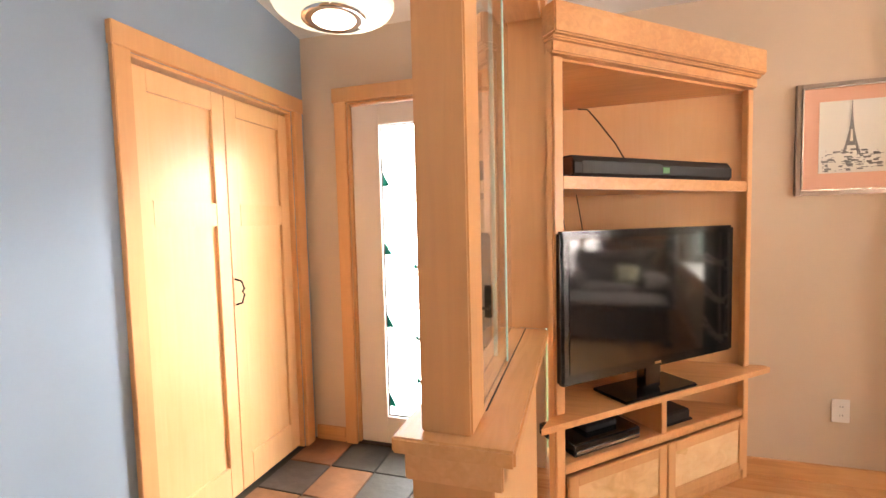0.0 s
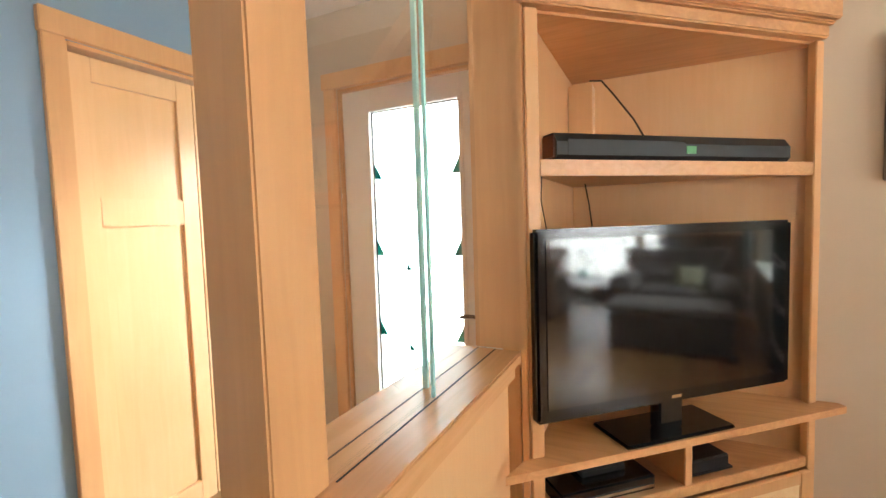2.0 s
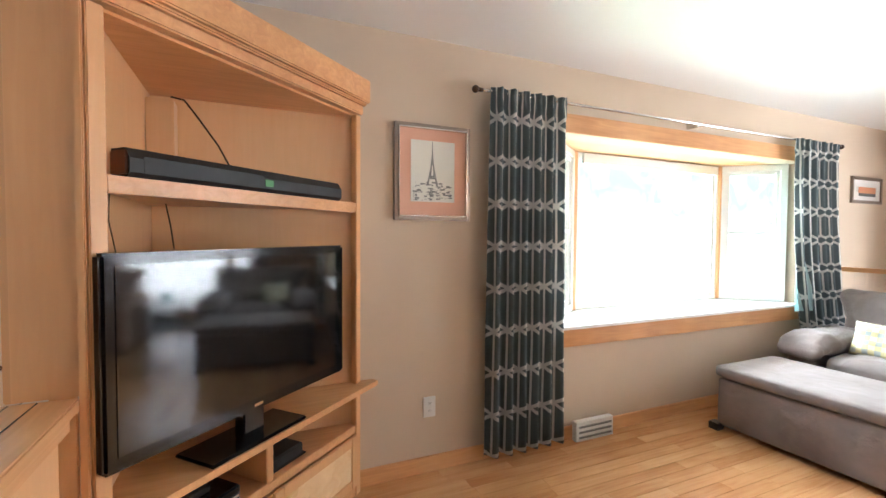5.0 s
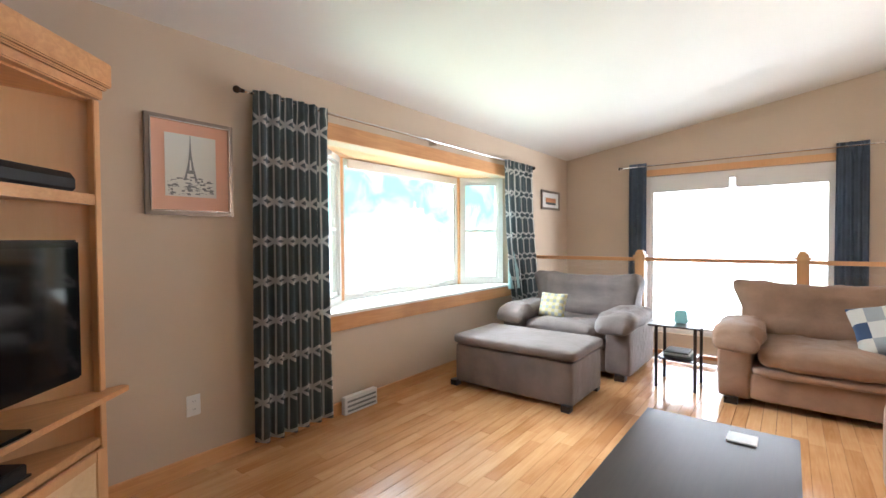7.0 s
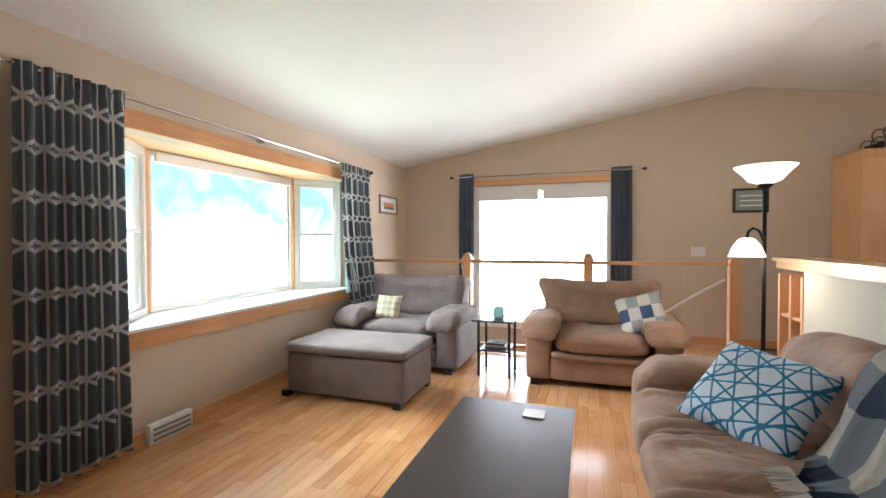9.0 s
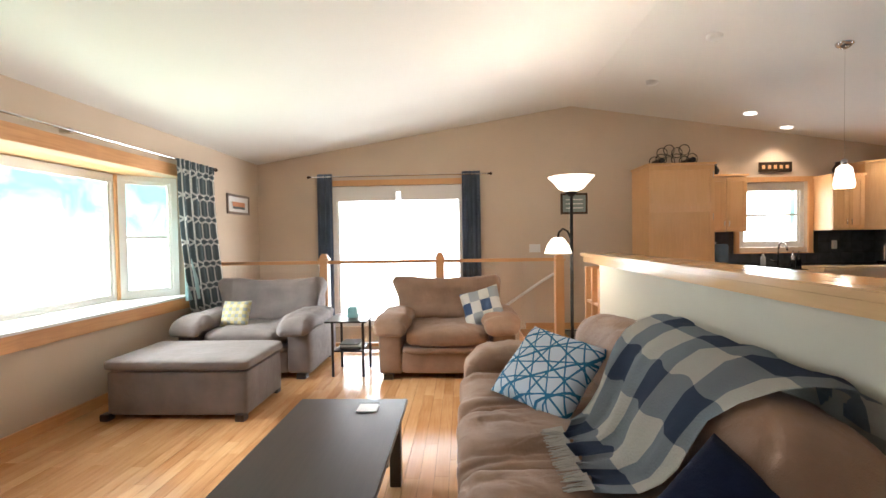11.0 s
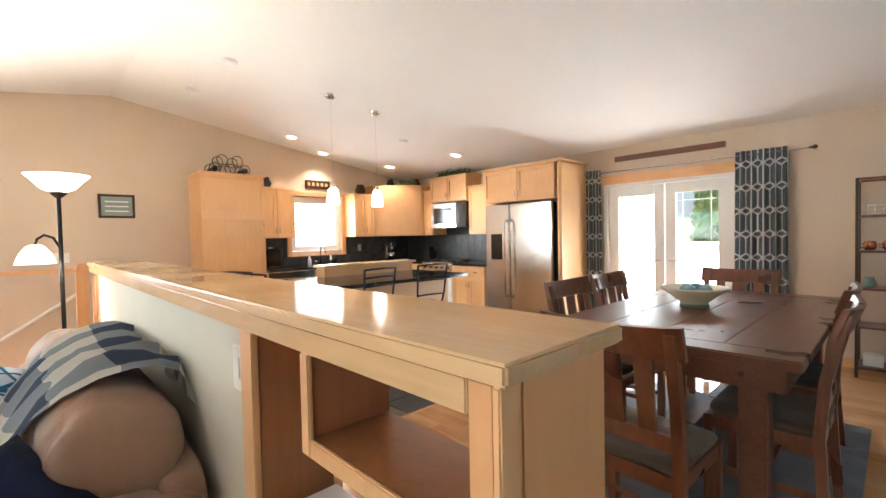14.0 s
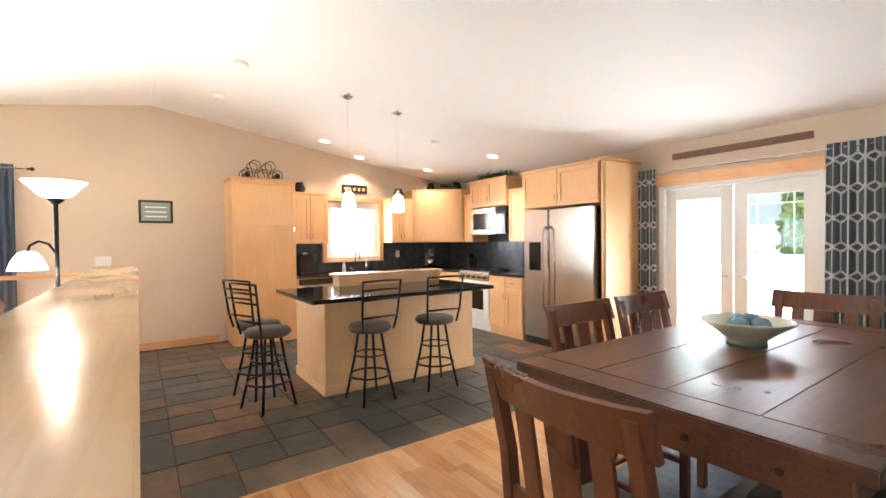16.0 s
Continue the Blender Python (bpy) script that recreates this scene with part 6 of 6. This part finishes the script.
def chair():
    """At the origin, facing -y, its back at y = +0.2."""
    t = thing("dining_chair", (0, 0, 0), "dark brown slatted wooden dining chair with a dark padded seat", "dining chair", "dining chairs")
    for s in (-1, 1):
        bm = bmesh.new()
        pts = [(0.22, 0.0), (0.20, 0.25), (0.19, 0.45), (0.21, 0.70), (0.27, 0.97)]
        for (ya, za), (yb, zb) in zip(pts, pts[1:]):
            v = [bm.verts.new((s * 0.225 + dx, y + dy, z)) for y, z in ((ya, za), (yb, zb)) for dx, dy in ((-0.018, -0.02), (0.018, -0.02), (0.018, 0.02), (-0.018, 0.02))]
            for k in range(4):
                bm.faces.new((v[k], v[(k + 1) % 4], v[4 + (k + 1) % 4], v[4 + k]))
            bm.faces.new(v[:4][::-1])
            bm.faces.new(v[4:])
        part("back_post", bm, chair_wood, t)
        slab("front_leg", (s * 0.21 - 0.02, s * 0.21 + 0.02, -0.24, -0.20, 0, 0.44), chair_wood, t)
        slab("side_rail", (s * 0.215 - 0.012, s * 0.215 + 0.012, -0.20, 0.18, 0.38, 0.44), chair_wood, t)
        slab("side_stretcher", (s * 0.215 - 0.01, s * 0.215 + 0.01, -0.20, 0.19, 0.17, 0.20), chair_wood, t)
    bm = bmesh.new()
    n = 8
    rows = []
    for i in range(n + 1):
        u = i / n * 2 - 1
        c = 0.035 * (1 - u * u)
        rows.append([bm.verts.new((u * 0.262, y + c, z)) for y, z in ((0.245 + 0.0, 0.875), (0.285, 0.985 + 0.012 * u * u), (0.262, 0.987 + 0.012 * u * u), (0.222, 0.877))])
    for a, b in zip(rows, rows[1:]):
        for k in range(4):
            bm.faces.new((a[k], a[(k + 1) % 4], b[(k + 1) % 4], b[k]))
    bm.faces.new(rows[0])
    bm.faces.new(rows[-1][::-1])
    bmesh.ops.recalc_face_normals(bm, faces=bm.faces)
    part("crest_rail", bm, chair_wood, t)
    slab("lower_rail", (-0.21, 0.21, 0.188, 0.21, 0.53, 0.59), chair_wood, t)
    for x, w in ((-0.125, 0.06), (0, 0.09), (0.125, 0.06)):
        bm = bmesh.new()
        v = [bm.verts.new((x + dx, y, z)) for y, z in ((0.192, 0.59), (0.24, 0.88)) for dx in (-w / 2, w / 2)]
        v2 = [bm.verts.new(q.co + Vector((0, 0.014, 0))) for q in v]
        for q in ((v[0], v[1], v[3], v[2]), (v2[0], v2[2], v2[3], v2[1]), (v[0], v[2], v2[2], v2[0]), (v[1], v2[1], v2[3], v[3]), (v[0], v2[0], v2[1], v[1]), (v[2], v[3], v2[3], v2[2])):
            bm.faces.new(q)
        part("slat", bm, chair_wood, t)
    puff("seat_pad", (0, -0.01, 0.465), (0.46, 0.44, 0.06), seat_mat, t, "dark padded seat", e=0.25, ez=0.6, wob=0.003, n=24)
    slab("front_rail", (-0.19, 0.19, -0.235, -0.21, 0.38, 0.44), chair_wood, t)
    slab("back_rail", (-0.205, 0.205, 0.18, 0.2, 0.38, 0.44), chair_wood, t)
    slab("cross_stretcher", (-0.205, 0.205, -0.02, 0.0, 0.175, 0.195), chair_wood, t)
    return t


c0 = chair()
spots = [(3.37, -1.63, -3), (3.02, -2.38, 90), (3.06, -3.10, 90), (3.98, -2.58, -90), (3.98, -3.22, -90), (3.54, -3.90, 180)]
for x, y, a in spots[1:]:
    copy_thing(c0, pose(x, y, 0.012, 0, 0, a) @ Matrix.Diagonal((1.08, 1, 1, 1)))
c0.matrix_world = pose(*spots[0][:2], 0.012, 0, 0, spots[0][2]) @ Matrix.Diagonal((1.08, 1, 1, 1))
bw = thing("bowl", (3.55, -3.0, 0.83), "wide cream ceramic bowl with a green foot holding glass balls", "bowl")
bowl_m = mat("cream_glaze", (0.66, 0.64, 0.48), 0.25)
lathe("dish", [(0.08, 0.0), (0.085, 0.03), (0.14, 0.075), (0.20, 0.115), (0.205, 0.13), (0.195, 0.125), (0.13, 0.085), (0.06, 0.045), (0.001, 0.04)], (3.55, -3.0, 0.831), bowl_m, bw)
lathe("foot", [(0.001, 0.0), (0.088, 0.0), (0.088, 0.022), (0.07, 0.025)], (3.55, -3.0, 0.8305), mat("green_glaze", (0.2, 0.32, 0.24), 0.3), bw)
for i, (dx, dy) in enumerate(((-0.07, 0.02), (0.05, -0.03), (0.0, 0.08), (0.02, -0.1))):
    g = thing("glass_ball", (3.55 + dx, -3 + dy, 0.9), "blue glass ball lying in the bowl", "glass ball", "glass balls")
    bm = bmesh.new()
    bmesh.ops.create_uvsphere(bm, u_segments=20, v_segments=12, radius=0.045, matrix=Matrix.Translation((3.55 + dx, -3 + dy, 0.935)))
    part("ball", bm, mat("blue_glass", (0.2, 0.35, 0.42), 0.08, spec=0.8), g, smooth=True)

# ---- shelf with books ----
sh = thing("open_bookshelf", (2.4, -5.15, 0), "open bookshelf with a dark metal frame and brown wooden shelves", "bookshelf")
for x in (2.02, 2.86):
    for y in (-5.40, -5.10):
        slab("upright", (x - 0.012, x + 0.012, y - 0.012, y + 0.012, 0, 1.77), bronze, sh)
slab("top_bar", [(2.03, 2.85, -5.41, -5.39, 1.75, 1.77), (2.03, 2.85, -5.11, -5.09, 1.75, 1.77), (2.01, 2.03, -5.40, -5.10, 1.75, 1.77), (2.85, 2.87, -5.40, -5.10, 1.75, 1.77)], table_wood, sh)
for z in (0.10, 0.46, 0.80, 1.13, 1.44):
    slab("shelf", (2.02, 2.86, -5.41, -5.09, z - 0.02, z), table_wood, sh)
random.seed(21)
x = 2.66
cols = [(0.45, 0.02, 0.03), (0.6, 0.5, 0.4), (0.5, 0.03, 0.04), (0.15, 0.12, 0.1), (0.7, 0.66, 0.6), (0.4, 0.05, 0.05), (0.1, 0.15, 0.2)]
book_mats = [mat("book_cover_%s" % w, c, 0.5) for w, c in zip(("red", "tan", "crimson", "brown", "cream", "maroon", "navy"), cols)]
while x > 2.10:
    w, h = random.uniform(0.02, 0.045), random.uniform(0.20, 0.27)
    b = thing("book", (x, -5.25, 0.10), "upright book on the bookshelf", "book", "books")
    slab("cover", (x - w, x, -5.36, -5.18, 0.101, 0.101 + h), random.choice(book_mats), b)
    x -= w + 0.002
b = thing("tissue_box", (2.75, -5.2, 0.1), "white patterned box on the bottom shelf", "box")
slab("carton", (2.69, 2.82, -5.30, -5.16, 0.101, 0.20), white_plastic, b)
for k in range(6):
    x = 2.78 - k * 0.12
    b = thing("copper_mug", (x, -5.2, 1.13), "round copper mug on the bookshelf", "mug", "copper mugs")
    lathe("mug_body", [(0.03, 0), (0.045, 0.02), (0.045, 0.06), (0.038, 0.08), (0.034, 0.08), (0.04, 0.06), (0.03, 0.01)], (x, -5.2, 1.131), copper, b)
    tube("handle", [(x + 0.042, -5.19, 1.19), (x + 0.065, -5.18, 1.18), (x + 0.065, -5.18, 1.16), (x + 0.042, -5.19, 1.15)], 0.004, copper, b, n=6)
p = thing("framed_photo", (2.45, -5.25, 1.44), "framed photo leaning on the top shelf", "framed picture")
slab("frame", (2.30, 2.58, -5.27, -5.25, 1.441, 1.66), black_matt, p)
slab("photo", (2.33, 2.55, -5.25, -5.248, 1.47, 1.63), mat("photo_orange", (0.5, 0.2, 0.06), 0.4), p, bevel=0)
b = thing("glass_rack", (2.73, -5.2, 1.44), "small wire rack on the top shelf", "rack")
slab("wire", [(2.66, 2.80, -5.25, -5.246, z, z + 0.004) for z in (1.445, 1.49, 1.53)] + [(xx, xx + 0.004, -5.25, -5.246, 1.441, 1.534) for xx in (2.66, 2.70, 2.75, 2.796)], steel, b, bevel=0)
b = thing("wooden_box", (2.4, -5.2, 0.8), "small red brown wooden box on the middle shelf", "box")
slab("case", (2.28, 2.55, -5.30, -5.12, 0.801, 0.91), shaded_red_wood, b)
slab("lid", (2.275, 2.555, -5.305, -5.115, 0.911, 0.93), chair_wood, b)
b = thing("vase", (2.78, -5.2, 0.8), "squat pale teal vase on the middle shelf", "vase")
lathe("vessel", [(0.03, 0), (0.05, 0.03), (0.03, 0.07), (0.035, 0.09)], (2.78, -5.2, 0.801), mat("pale_teal_glaze", (0.25, 0.42, 0.38), 0.25), b)
b = thing("tray", (2.6, -5.2, 0.46), "dark flat object on the lower shelf", "tray")
slab("dish", (2.35, 2.60, -5.30, -5.14, 0.461, 0.48), black_matt, b)

# ---- floors, piece by piece ----
PW = 0.083


def plank_mesh(length):
    bm = bmesh.new()
    box(bm, 0, length - 0.0012, 0.0006, PW - 0.0006, -0.016, 0)
    for v in bm.verts:
        if v.co.z > -0.001:
            v.co.y += 0.0008 if v.co.y < PW / 2 else -0.0008
    me = bpy.data.meshes.new("plank")
    bm.to_mesh(me)
    bm.free()
    me.materials.append(plank_wood)
    return me


lengths = (0.55, 0.8, 1.05, 1.3, 0.4)
meshes = [plank_mesh(v) for v in lengths]
rest = bmesh.new()
random.seed(5)
count = 0
rowy = -5.45
while rowy < 3.92:
    x = 1.36 - random.random() * 0.9
    if rowy > 2.0:
        x = 2.70 - random.random() * 0.3
    if rowy + PW > 2.0 and rowy < 2.0:
        x = 2.70
    xmax = 8.36
    if rowy < -0.45:
        xmax = 5.14
    while x < xmax:
        k = random.randrange(5)
        x1 = x + lengths[k]
        near = 4.2 < x < 7.0 and 1.2 < rowy < 3.9 or 2.9 < x < 5.0 and -1.9 < rowy < 0
        if near and count < 300 and x1 < xmax:
            o = new("plank", meshes[k])
            o.parent, o.location = floor, (x, rowy, 0)
            count += 1
        else:
            box(rest, max(x, 1.3), min(x1, xmax) - 0.0012, rowy + 0.0006, rowy + PW - 0.0006, -0.016, 0)
        x = x1
    rowy += PW
part("plank_field", rest, plank_far, floor, kind="stuff")
slab("floor_strip", (5.14, 5.165, -5.45, -0.46, -0.016, 0.002), plank_wood, None, "oak strip between the wood and slate floors", kind="structure")
slab("landing", (8.36, 9.51, -0.47, 0.10, -0.016, 0.0), plank_far, None, "oak landing beside the stairs", kind="structure", bevel=0)
sf = tagged(new("floor_kitchen"), "multicoloured slate tile floor with dark joints", "tile floor", kind="structure")
se = tagged(new("floor_entry"), "dark slate tile floor in the entry", "tile floor", kind="structure")


def tile_mesh(w, d):
    bm = bmesh.new()
    box(bm, 0.004, w - 0.004, 0.004, d - 0.004, -0.014, -0.001, 0.002)
    me = bpy.data.meshes.new("tile")
    bm.to_mesh(me)
    bm.free()
    me.materials.append(slate)
    return me


T = 0.30
big, tall, wide, small_ = tile_mesh(2 * T, T), tile_mesh(T, 2 * T), tile_mesh(T, T), tile_mesh(T, T)
nx_, ny_ = 15, 17
taken = set()
for j in range(ny_):
    for i in range(nx_):
        if (i, j) in taken:
            continue
        x, y = 5.166 + i * T, -5.45 + j * T
        if x > 9.35 or y > -0.6:
            continue
        r = random.random()
        me = wide
        if r < 0.25 and (i + 1, j) not in taken and i + 1 < nx_ and x + 2 * T < 9.55:
            me = big
            taken.add((i + 1, j))
        elif r < 0.5 and j + 1 < ny_ and y + 2 * T < -0.4:
            me = tall
            taken.add((i, j + 1))
        o = new("tile", me)
        o.parent, o.location = sf, (x, y, random.uniform(-0.001, 0.001))
for j in range(6):
    for i in range(5):
        x, y = 1.36 + i * 0.27, 2.05 + j * 0.275
        o = new("tile", wide)
        o.parent, o.location = se, (x, y, 0)
        o.scale = (0.9, 0.916, 1)
